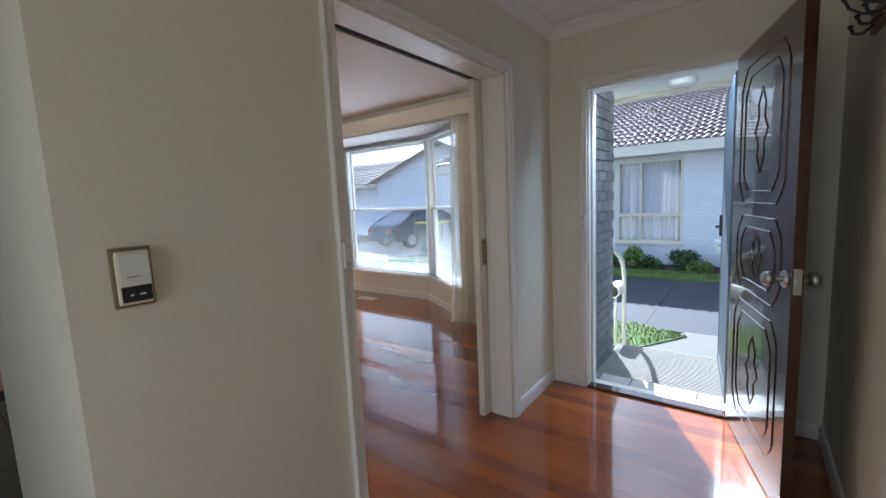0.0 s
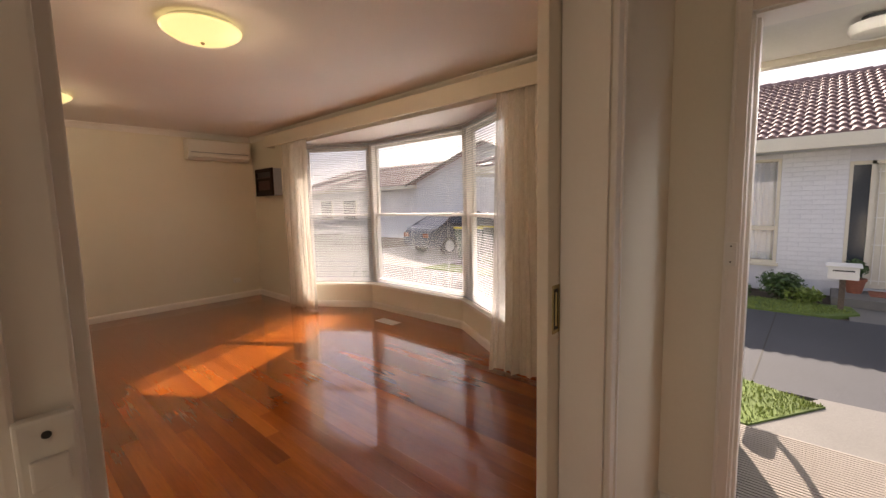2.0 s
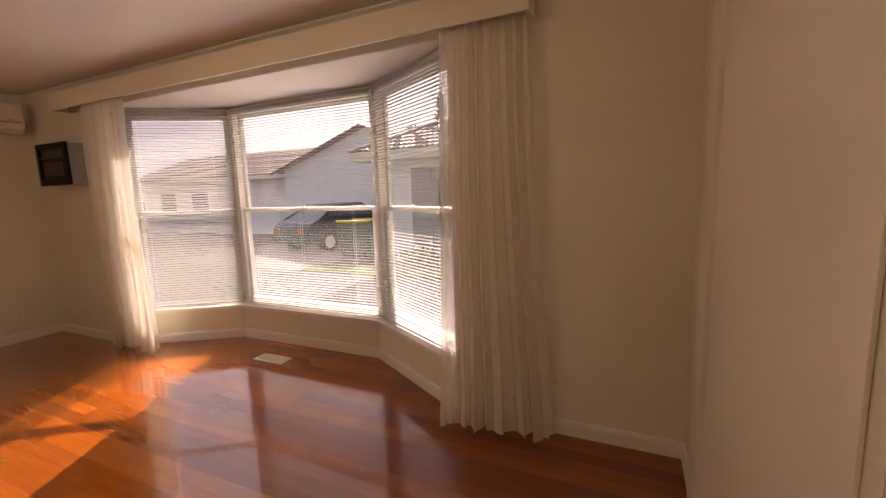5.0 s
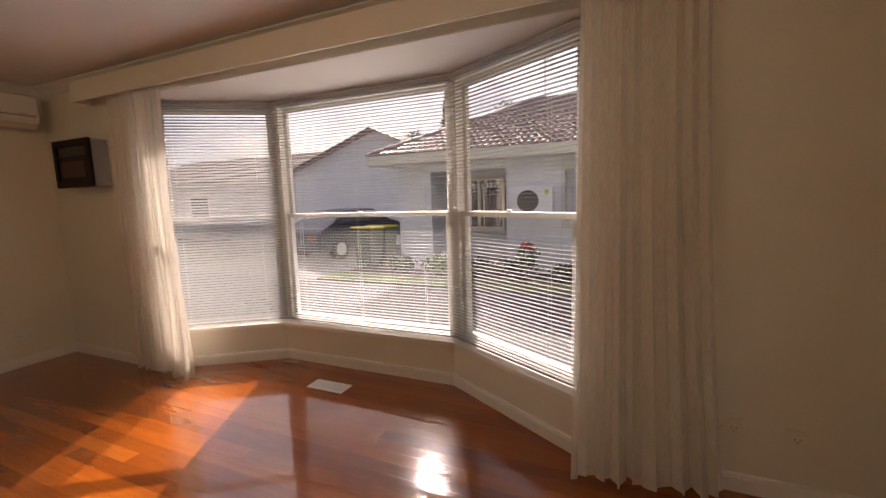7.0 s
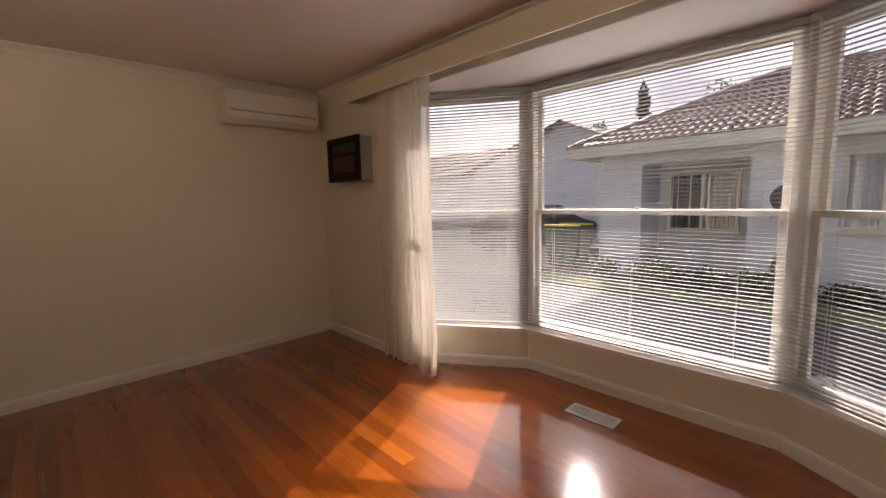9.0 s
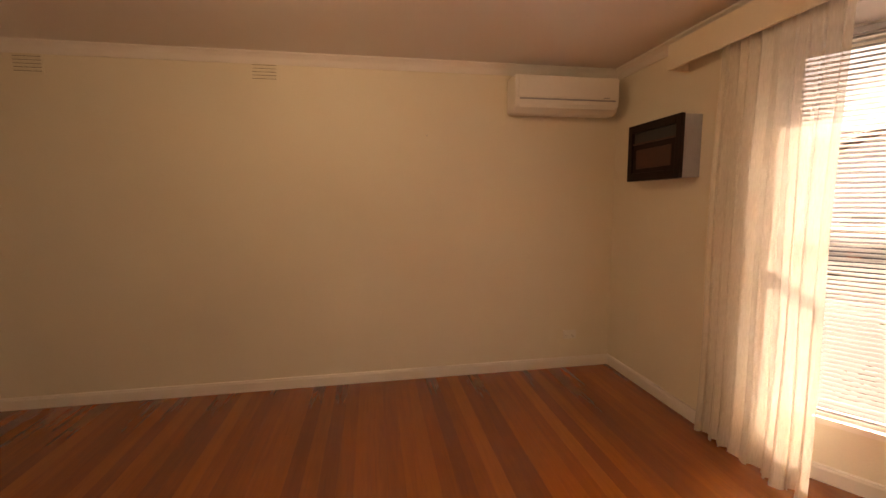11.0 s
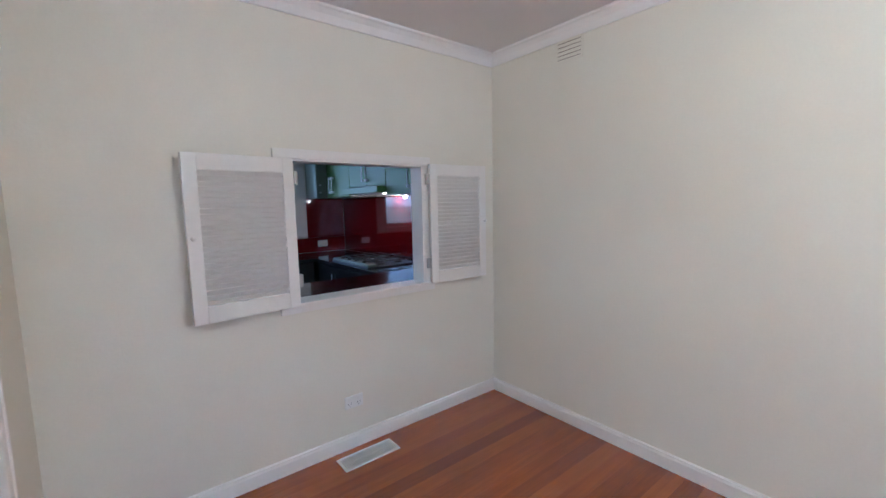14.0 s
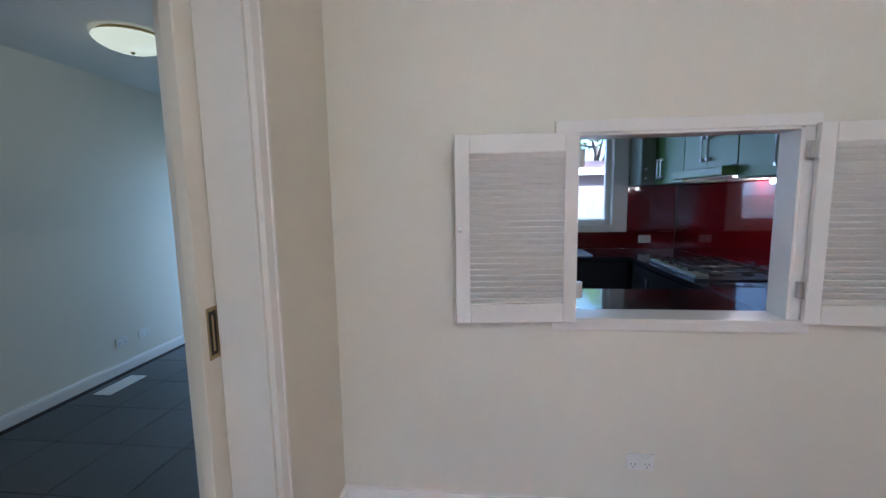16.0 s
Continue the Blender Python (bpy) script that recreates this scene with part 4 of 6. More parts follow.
def oyster_light(at, radius, label, lit=True, rim=None, watts=0.0):
    """A shallow glass dish light close under the ceiling."""
    t = thing("ceiling_light", at, label, "ceiling light", "ceiling lights")
    bm = B()
    lathe(bm, [(radius * 0.80, -0.034), (radius * 0.86, -0.030), (radius * 0.86, -0.002), (radius * 0.80, 0.0)], n=40)
    part("base_ring", bm, rim or PLASTIC, t, "", True)
    bm = B()
    prof = [(radius * 0.985, -0.026), (radius, -0.030), (radius * 0.975, -0.040), (radius * 0.90, -0.055), (radius * 0.75, -0.074), (radius * 0.52, -0.091), (radius * 0.27, -0.099), (radius * 0.06, -0.101)]
    lathe(bm, list(reversed(prof)), n=40)
    d = part("glass_dish", bm, (LAMPDIM if rim else LAMPGLOW) if lit else LAMPOFF, t, "", True)
    d.visible_shadow = False
    bm = B()
    lathe(bm, [(0.004, -0.114), (0.010, -0.110), (0.012, -0.101)], n=14)
    part("finial", bm, rim or BRASS, d, "", True)
    if watts:
        bulb("lamp_bulb", (at[0], at[1], at[2] - 0.055), watts)


oyster_light((-3.77, 2.20, CEIL_Z), 0.215, "round frosted glass ceiling light glowing yellow", True, None, 7)
oyster_light((-6.20, 1.68, CEIL_Z), 0.215, "round frosted glass ceiling light glowing yellow", True, None, 7)
oyster_light((-3.63, -1.40, CEIL_Z), 0.20, "round glass ceiling light with a brass rim, lit", True, BRASS, 0.5)

# serving hatch with louvred shutters
bm = B()
HX0, HX1, HZ0, HZ1 = -6.995, -6.13, 0.918, 1.675
box(bm, (HX0 - 0.055, Y_HATCH, HZ1), (HX1 + 0.055, Y_HATCH + 0.018, HZ1 + 0.048), 0.003)
box(bm, (HX0 - 0.07, Y_HATCH, HZ0 - 0.048), (HX1 + 0.06, Y_HATCH + 0.020, HZ0 - 0.014), 0.003)
box(bm, (HX0 - 0.07, Y_HATCH2 - 0.01, HZ0 - 0.013), (HX1 + 0.06, Y_HATCH + 0.034, HZ0 + 0.006), 0.003)
box(bm, (HX0 - 0.04, Y_HATCH, HZ0), (HX0, Y_HATCH + 0.012, HZ1), 0.002)
box(bm, (HX1, Y_HATCH, HZ0), (HX1 + 0.04, Y_HATCH + 0.012, HZ1), 0.002)
box(bm, (HX0, Y_HATCH2, HZ0), (HX0 + 0.012, Y_HATCH + 0.010, HZ1), 0.001)
box(bm, (HX1 - 0.012, Y_HATCH2, HZ0), (HX1, Y_HATCH + 0.010, HZ1), 0.001)
box(bm, (HX0, Y_HATCH2, HZ1 - 0.012), (HX1, Y_HATCH + 0.010, HZ1), 0.001)
structure("trim_hatch", bm, TRIM, "white painted timber frame of the serving hatch")


def shutter(hinge_x, side, z0, z1, width, swing, label):
    """A louvred hatch shutter folded back on the wall; side: which way it lies from its hinge."""
    t = thing("louvred_shutter", (hinge_x, Y_HATCH + 0.022, z0), label, "shutter", "hatch shutters", side * swing)
    H = z1 - z0
    st = 0.058
    for u0, u1 in ((0.004, st), (width - st, width)):
        bm = B()
        box(bm, (side * u0, 0, 0), (side * u1, 0.026, H), 0.003)
        part("stile", bm, TRIM, t)
    for w0, w1 in ((0, 0.078), (H - 0.072, H)):
        bm = B()
        box(bm, (side * st, 0.0005, w0), (side * (width - st), 0.0255, w1), 0.003)
        part("rail", bm, TRIM, t)
    bm = B()
    box_m(bm, (width - 2 * st, 0.005, 0.031), pose(0, 0, 0, -40, 0, 0), 0.001)
    me = mesh_of(bm, TRIM)
    n = 25
    for k in range(n):
        s = part("slat", me, TRIM, t)
        s.location = (side * width / 2, 0.013, 0.078 + (k + 0.5) * (H - 0.150) / n)
    bm = B()
    rod(bm, (side * (width - 0.020), 0.026, H * 0.51), (side * (width - 0.020), 0.036, H * 0.51), 0.006, n=12)
    bmesh.ops.create_uvsphere(bm, u_segments=12, v_segments=8, radius=0.011, matrix=Matrix.Translation((side * (width - 0.020), 0.042, H * 0.51)))
    part("knob", bm, TRIM, t, "", True)
    for zz in (0.10, H - 0.13):
        bm = B()
        rod(bm, (0, 0.020, zz), (0, 0.020, zz + 0.065), 0.006, n=10)
        box(bm, (-side * 0.020, -0.003, zz), (side * 0.002, 0.020, zz + 0.065), 0.001)
        part("hinge", bm, STEEL, t)


shutter(-6.165, 1, 0.912, 1.672, 0.494, 5, "white louvred timber hatch shutter folded back on the wall")
shutter(-7.022, -1, 0.915, 1.682, 0.470, 3, "white louvred timber hatch shutter folded into the corner")

# ---- kitchen beyond the hatch ----
KY, KX = Y_KIT, X_WEST
bm = B()
box(bm, (KX + 0.60, Y_HATCH2 - 0.02, 0.10), (-5.30, Y_HATCH2 - 0.50, 0.862), 0.003)
t = thing("base_cabinet", (0, 0, 0), "black gloss kitchen base cabinet under the hatch counter", "cabinet", "kitchen base cabinets")
part("body", bm, CABDARK, t)
for k in range(3):
    bm = B()
    x0 = KX + 0.66 + k * 0.57
    box(bm, (x0, Y_HATCH2 - 0.502, 0.13), (x0 + 0.555, Y_HATCH2 - 0.52, 0.85), 0.003)
    d = part("cabinet_door", bm, CABDARK, t)
    bm = B()
    rod(bm, (x0 + 0.5, Y_HATCH2 - 0.545, 0.62), (x0 + 0.5, Y_HATCH2 - 0.545, 0.78), 0.005, n=8)
    part("handle", bm, STEEL, d)
bm = B()
box(bm, (-5.30, KY + 0.58, 0), (-5.32, KY + 0.02, 0.10))
box(bm, (KX + 0.62, Y_HATCH2 - 0.05, 0), (-5.32, Y_HATCH2 - 0.46, 0.10))
part("plinth", bm, BLACK, t)
t = thing("base_cabinet", (0, 0, 0), "black gloss kitchen base cabinets below the cooktop", "cabinet", "kitchen base cabinets")
bm = B()
box(bm, (KX + 0.005, Y_HATCH2 - 0.51, 0.0), (KX + 0.58, KY + 0.01, 0.862), 0.003)
part("body", bm, CABDARK, t)
for k in range(3):
    bm = B()
    y0 = KY + 0.62 + k * 0.43
    box(bm, (KX + 0.5805, y0, 0.13), (KX + 0.598, y0 + 0.42, 0.85), 0.003)
    d = part("cabinet_door", bm, CABDARK, t)
    bm = B()
    rod(bm, (KX + 0.615, y0 + 0.36, 0.62), (KX + 0.615, y0 + 0.36, 0.78), 0.005, n=8)
    part("handle", bm, STEEL, d)
t = thing("base_cabinet", (0, 0, 0), "black gloss kitchen base cabinets below the sink", "cabinet", "kitchen base cabinets")
bm = B()
box(bm, (KX + 0.62, KY + 0.01, 0.0), (-5.30, KY + 0.56, 0.862), 0.003)
part("body", bm, CABDARK, t)
for k in range(3):
    bm = B()
    x0 = KX + 0.66 + k * 0.55
    box(bm, (x0, KY + 0.5605, 0.13), (x0 + 0.54, KY + 0.578, 0.85), 0.003)
    part("cabinet_door", bm, CABDARK, t)
t = thing("worktop", (0, 0, 0.862), "polished black stone kitchen worktop running round the walls", "worktop")
bm = B()
box(bm, (KX + 0.002, KY + 0.002, 0), (KX + 0.605, Y_HATCH2 - 0.002, 0.036), 0.003)
part("stone_top", bm, STONE, t)
bm = B()
box(bm, (KX + 0.6055, Y_HATCH2 - 0.545, 0), (-5.28, Y_HATCH2 - 0.002, 0.036), 0.003)
part("stone_top", bm, STONE, t)
bm = B()
box(bm, (KX + 0.6055, KY + 0.002, 0), (-5.28, KY + 0.60, 0.036), 0.003)
part("stone_top", bm, STONE, t)
bm = B()
box(bm, (KX, KY + 0.006, 0.899), (KX + 0.006, Y_HATCH2 - 0.002, 1.515), 0.001)
box(bm, (KX + 0.0065, KY, 0.899), (-5.28, KY + 0.006, 1.065), 0.001)
box(bm, (KX + 0.0065, KY, 1.066), (-7.175, KY + 0.006, 1.515), 0.001)
structure("splashback", bm, RED, "glossy red glass splashback", category="splashback")

t = thing("gas_cooktop", (-7.315, -1.93, 0.899), "stainless gas cooktop with black trivets on the worktop", "cooktop")
bm = B()
box(bm, (-0.255, -0.36, 0), (0.255, 0.36, 0.010), 0.004)
part("tray", bm, BLACK, t)
bm = B()
box(bm, (0.165, -0.355, 0.0105), (0.25, 0.355, 0.034), 0.010)
part("control_strip", bm, CABWHITE, t)
for k in range(4):
    bm = B()
    rod(bm, (0.205, -0.22 + 0.14 * k, 0.034), (0.205, -0.22 + 0.14 * k, 0.052), 0.019, 0.016, 16)
    part("knob", bm, BLACK, t)
for bx_, by_, r in ((-0.13, -0.22, 0.045), (0.06, -0.22, 0.035), (-0.13, 0.22, 0.035), (0.06, 0.22, 0.045), (-0.03, 0.0, 0.055)):
    bm = B()
    lathe(bm, [(r, 0.0105), (r, 0.022), (r * 0.7, 0.026), (r * 0.7, 0.032)], (bx_, by_, 0), 20)
    part("burner", bm, BLACK, t)
for by_ in (-0.22, 0.0, 0.22):
    bm = B()
    for dy in (-0.09, 0.09):
        rod(bm, (-0.235, by_ + dy, 0.044), (0.145, by_ + dy, 0.044), 0.005, n=6)
    for xx in (-0.235, -0.13, -0.03, 0.06, 0.145):
        rod(bm, (xx, by_ - 0.09, 0.044), (xx, by_ + 0.09, 0.044), 0.005, n=6)
    for xx in (-0.235, 0.145):
        for dy in (-0.09, 0.09):
            rod(bm, (xx, by_ + dy, 0.0105), (xx, by_ + dy, 0.044), 0.005, n=6)
    part("trivet", bm, BLACK, t)


def upper_cabinet(y0, y1, z0, label, doors=2, handle="bow"):
    t = thing("wall_cabinet", (KX, 0, z0), label, "cabinet", "kitchen wall cabinets")
    bm = B()
    box(bm, (0.007, y0, 0), (0.30, y1, 2.25 - z0), 0.003)
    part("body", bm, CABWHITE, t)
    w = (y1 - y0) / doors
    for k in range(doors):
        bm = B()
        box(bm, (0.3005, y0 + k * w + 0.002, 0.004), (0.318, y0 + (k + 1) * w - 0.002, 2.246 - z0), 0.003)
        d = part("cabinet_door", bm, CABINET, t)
        yy = y0 + k * w + (w - 0.035 if k % 2 == 0 else 0.035)
        bm = B()
        rod(bm, (0.345, yy, 0.06), (0.345, yy, 0.21), 0.0055, n=8)
        for zz in (0.06, 0.21):
            box(bm, (0.318, yy - 0.008, zz - 0.012), (0.350, yy + 0.008, zz + 0.012), 0.002)
        part("handle", bm, STEEL, d)


upper_cabinet(-1.66, -0.84, 1.515, "pale green gloss kitchen wall cabinet near the hatch", 2)
upper_cabinet(-2.36, -1.665, 1.60, "pale green gloss wall cabinet over the range hood", 2)
upper_cabinet(-3.17, -2.365, 1.515, "pale green gloss kitchen wall cabinet in the corner", 2)
t = thing("wall_cabinet", (0, KY, 1.515), "white kitchen wall cabinet beside the window", "cabinet", "kitchen wall cabinets")
bm = B()
box(bm, (KX + 0.325, 0.007, 0), (-7.18, 0.30, 0.735), 0.003)
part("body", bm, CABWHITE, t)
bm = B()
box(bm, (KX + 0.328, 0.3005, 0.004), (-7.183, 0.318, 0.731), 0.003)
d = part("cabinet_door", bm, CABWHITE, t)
for zz in (0.06, 0.14):
    bm = B()
    rod(bm, (-7.22, 0.318, zz), (-7.22, 0.338, zz), 0.010, n=12)
    part("knob", bm, STEEL, d)
t = thing("range_hood", (KX, -2.01, 1.535), "slide-out range hood with a lit lamp under the cabinet", "range hood")
bm = B()
box(bm, (0.007, -0.34, 0.0), (0.30, 0.34, 0.062), 0.003)
part("body", bm, STEEL, t)
bm = B()
box(bm, (0.3005, -0.335, 0.004), (0.40, 0.335, 0.060), 0.004)
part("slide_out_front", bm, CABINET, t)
bm = B()
box(bm, (0.20, 0.20, -0.004), (0.26, 0.28, 0.001), 0.001)
part("hood_lamp", bm, glowing("hood_lamp_glow", (1.0, 0.7, 0.5), 4.0), t)
spot = bulb("hood_bulb", (KX + 0.07, -1.93, 1.505), 0.4, (1.0, 0.72, 0.5), 0.02)
outlet((-7.345, KY + 0.006, 0.995), "y", 1, "white power outlet on the red splashback")

# sink
t = thing("sink", (-6.35, KY + 0.30, 0.8985), "stainless kitchen sink below the window", "sink")
bm = B()
box(bm, (-0.38, -0.22, 0), (0.38, -0.19, 0.006), 0.002)
box(bm, (-0.38, 0.19, 0), (0.38, 0.22, 0.006), 0.002)
box(bm, (-0.38, -0.19, 0), (-0.35, 0.19, 0.006), 0.002)
box(bm, (0.35, -0.19, 0), (0.38, 0.19, 0.006), 0.002)
part("rim", bm, STEEL, t)
bm = B()
box(bm, (-0.35, -0.19, 0), (0.35, 0.19, 0.002))
part("bowl", bm, GREYSIDE, t)
bm = B()
rod(bm, (0, -0.20, 0.006), (0, -0.20, 0.26), 0.011, n=12)
rod(bm, (0, -0.20, 0.26), (0, -0.03, 0.22), 0.010, n=12)
part("tap", bm, STEEL, t)

# small white dish at the hatch sill
t = thing("soap_dish", (-6.17, Y_HATCH2 - 0.02, 0.8985), "small white dish on the counter by the hatch", "dish")
bm = B()
lathe(bm, [(0.022, 0), (0.034, 0.006), (0.042, 0.022), (0.039, 0.022), (0.030, 0.009)], n=24)
part("bowl", bm, PLASTIC, t, "", True)


def plain_window(name, x0, x1, z0, z1, y_in, y_out, label, rail=None):
    w = tagged(new(name), label, "window", "", "structure")
    bm = B()
    m = (y_in + y_out) / 2
    fr = 0.05
    for a, b in (((x0, z0), (x0 + fr, z1)), ((x1 - fr, z0), (x1, z1)), ((x0 + fr, z0), (x1 - fr, z0 + fr)), ((x0 + fr, z1 - fr), (x1 - fr, z1))):
        box(bm, (a[0], m - 0.03, a[1]), (b[0], m + 0.03, b[1]), 0.003)
    part("window_frame", bm, TRIM, w)
    bm = B()
    for a, b in (((x0 - 0.14, z0 - 0.06), (x0, z1 + 0.06)), ((x1, z0 - 0.06), (x1 + 0.06, z1 + 0.06)), ((x0, z0 - 0.06), (x1, z0)), ((x0, z1), (x1, z1 + 0.06))):
        box(bm, (a[0], y_in, a[1]), (b[0], y_in + 0.016, b[1]), 0.003)
    part("architrave", bm, TRIM, w)
    bm = B()
    box(bm, (x0 + fr - 0.01, m - 0.002, z0 + fr - 0.01), (x1 - fr + 0.01, m + 0.002, z1 - fr + 0.01))
    p = part("pane", bm, GLASS, w)
    p.visible_shadow = False
    return w


plain_window("window_4", -7.03, -5.75, 1.135, 2.10, KY, KY - 0.2, "white framed kitchen window over the sink")

# ---- tiled room ----
outlet((X_TILE_E, -2.02, 0.262), "x", -1, "white double power outlet in the tiled room")
outlet((X_TILE_E, -2.25, 0.270), "x", -1, "white double power outlet in the tiled room")
floor_register((-2.91, -1.765), (0.14, 0.34), "white framed floor heating register in the tiled floor", 0.0)
gd = thing("garden_door", (-2.86, KY - 0.12, 0.01), "white glazed garden door standing open to the greenery", "door", "", 62)
bm = B()
GW = 0.80
for a, b in (((-GW, 0), (-GW + 0.10, 2.0)), ((-0.10, 0), (0, 2.0))):
    box(bm, (a[0], -0.02, a[1]), (b[0], 0.02, b[1]), 0.003)
part("stile", bm, TRIM, gd)
for z0, z1 in ((0, 0.22), (0.86, 0.95), (1.88, 2.0)):
    bm = B()
    box(bm, (-GW + 0.10, -0.0195, z0), (-0.10, 0.0195, z1), 0.003)
    part("rail", bm, TRIM, gd)
for z0, z1 in ((0.22, 0.86), (0.95, 1.88)):
    bm = B()
    box(bm, (-GW + 0.095, -0.002, z0 - 0.005), (-0.095, 0.002, z1 + 0.005))
    p = part("pane", bm, GLASS, gd)
    p.visible_shadow = False
bm = B()
rod(bm, (-GW + 0.05, -0.05, 1.0), (-GW + 0.05, 0.05, 1.0), 0.008, n=10)
rod(bm, (-GW + 0.05, 0.05, 1.0), (-GW + 0.15, 0.05, 1.0), 0.008, n=10)
part("handle", bm, STEEL, gd)
bm = B()
for xx in (-3.75, -2.82):
    box(bm, (xx, KY - 0.20, 0), (xx + 0.03, KY + 0.014, 2.06), 0.003)
box(bm, (-3.72, KY - 0.20, 2.0), (-2.82, KY + 0.014, 2.061), 0.003)
box(bm, (-3.72, KY - 0.20, -0.02), (-2.82, KY + 0.014, 0.014), 0.003)
structure("door_frame_garden", bm, TRIM, "white painted garden door frame", category="door frame")

# ---- outside ----
GZ = -0.36


def sheet(name, outline, z, thick, mat, label, category=""):
    bm = B()
    prism(bm, outline, z - thick, z)
    return structure(name, bm, mat, label, category=category)


def blob_leaves(verts, faces, centre, radii, count, size, r, lean=0.5):
    """Many small folded leaves spread through an uneven crown."""
    for _ in range(count):
        d = Vector((r.gauss(0, 1), r.gauss(0, 1), r.gauss(0, 1))).normalized()
        k = (0.55 + 0.45 * r.random()) * (0.86 + 0.28 * noise.noise(d * 2.3 + Vector(centre)))
        p = Vector(centre) + Vector((d.x * radii[0], d.y * radii[1], d.z * radii[2])) * k
        s = size * r.uniform(0.6, 1.4)
        q = Euler((r.uniform(-1, 1), r.uniform(-1, 1), r.uniform(0, 6.28))).to_matrix()
        n0 = len(verts)
        for v in ((-s, 0, 0), (0, -s * 0.42, s * 0.10), (s, 0, 0), (0, s * 0.42, s * 0.10)):
            verts.append(tuple(p + q @ Vector(v)))
        faces.append((n0, n0 + 1, n0 + 2))
        faces.append((n0, n0 + 2, n0 + 3))


def leaf_mesh(verts, faces, mat):
    me = bpy.data.meshes.new("mesh")
    me.from_pydata(verts, [], faces)
    me.materials.append(mat)
    return me


def shrub(at, radii, count, size, seed, label, mat, group="garden shrubs"):
    r = random.Random(seed)
    t = thing("shrub", at, label, "shrub", group)
    bm = B()
    for _ in range(6):
        a = r.uniform(0, 6.28)
        rod(bm, (0, 0, -0.02), (math.cos(a) * radii[0] * 0.5, math.sin(a) * radii[1] * 0.5, radii[2] * 1.1), 0.012, 0.005, 6)
    part("stems", bm, BARK, t)
    v, f = [], []
    for k in range(5):
        c = (r.uniform(-0.4, 0.4) * radii[0], r.uniform(-0.4, 0.4) * radii[1], radii[2] * r.uniform(0.75, 1.15))
        blob_leaves(v, f, c, [q * r.uniform(0.55, 0.85) for q in radii], count // 5, size, r)
    part("crown", leaf_mesh([(a, b, max(c, 0.01)) for a, b, c in v], f, mat), mat, t)
    return t


def tree(at, height, crown, count, size, seed, label, mat, bare=False):
    r = random.Random(seed)
    t = thing("tree", at, label, "tree", "trees beyond the roofs")
    bm = B()
    rod(bm, (0, 0, 0), (0, 0, height * 0.55), height * 0.03, height * 0.018, 8)
    tips = []
    for k in range(9):
        a, h = r.uniform(0, 6.28), height * r.uniform(0.3, 0.6)
        e = (math.cos(a) * crown[0] * 0.7, math.sin(a) * crown[1] * 0.7, height * r.uniform(0.6, 0.92))
        rod(bm, (0, 0, h), e, height * 0.011, height * 0.003, 6)
        tips.append(e)
        for _ in range(4):
            b = r.uniform(0, 6.28)
            rod(bm, e, (e[0] + math.cos(b) * 0.5, e[1] + math.sin(b) * 0.5, e[2] + r.uniform(0.1, 0.7)), height * 0.003, 0.004, 5)
    part("trunk", bm, BARK, t)
    v, f = [], []
    for e in tips:
        blob_leaves(v, f, e, (crown[0] * 0.45, crown[1] * 0.45, crown[2] * 0.4), count // len(tips), size, r)
    part("crown", leaf_mesh(v, f, mat), mat, t)


# ground, driveway, paths
sheet("ground", [(-400, -400), (400, -400), (400, 400), (-400, 400)], GZ - 0.03, 0.3, SOIL, "bare garden soil reaching into the distance", "ground")
sheet("road", [(-40, 5.90), (-0.95, 5.90), (25, 5.98), (25, 9.15), (-0.75, 9.15), (-40, 9.15)], GZ, 0.05, ASPHALT, "worn dark grey asphalt shared driveway", "driveway")
sheet("pavement_side", [(-14.0, 9.155), (-9.0, 9.155), (-9.0, 16.0), (-14.0, 16.0)], GZ - 0.002, 0.05, CONCRETE, "pale concrete side driveway", "pavement")
sheet("pavement_neighbour", [(-0.62, 9.155), (6, 9.155), (6, 11.0), (-0.62, 11.0)], GZ - 0.001, 0.05, CONCRETE, "grey concrete path to the neighbour's door", "pavement")
bm = B()
box(bm, (-1.42, 9.14, GZ - 0.02), (-1.405, 5.96, GZ + 0.003))
structure("trim_drive_joint", bm, SLOT, "dark joint across the driveway", category="joint")

# porch: slab, tiled step, ribbed mat
bm = B()
box(bm, (-1.385, Y_FRONT + 0.15, GZ - 0.1), (1.2, 4.55, -0.145), 0.006)
structure("pavement_porch", bm, CONCRETE, "concrete porch slab", category="porch")
bm = B()
prism(bm, [(-1.30, 4.556), (1.2, 4.556), (1.2, 5.97), (-0.93, 5.89), (-1.36, 5.20)], GZ - 0.06, GZ + 0.01)
structure("pavement_path", bm, CONCRETE, "pale concrete path from the porch to the driveway", category="path")
bm = B()
box(bm, (-1.25, Y_FRONT + 0.151, -0.144), (-0.40, Y_FRONT + 0.40, -0.060))
step = structure("step", bm, GROUT, "pale tiled entry step", category="step")
for k in range(4):
    bm = B()
    box(bm, (-1.248 + 0.212 * k, Y_FRONT + 0.155, -0.060), (-1.248 + 0.212 * k + 0.206, Y_FRONT + 0.397, -0.050), 0.002)
    part("tile", bm, material("pale_step_tile_%d" % k, (0.42 + 0.03 * (k % 2), 0.40, 0.38), 0.5, vary=0.08), step)
t = thing("door_mat", (-0.72, 4.02, -0.144), "ribbed grey porch mat", "mat")
bm = B()
box(bm, (-0.63, -0.44, 0), (0.95, 0.50, 0.006), 0.002)
part("backing", bm, BLACK, t)
bm = B()
box(bm, (-0.63, -0.008, 0), (0.95, 0.008, 0.008), 0.002)
rib = mesh_of(bm, MAT_RIB)
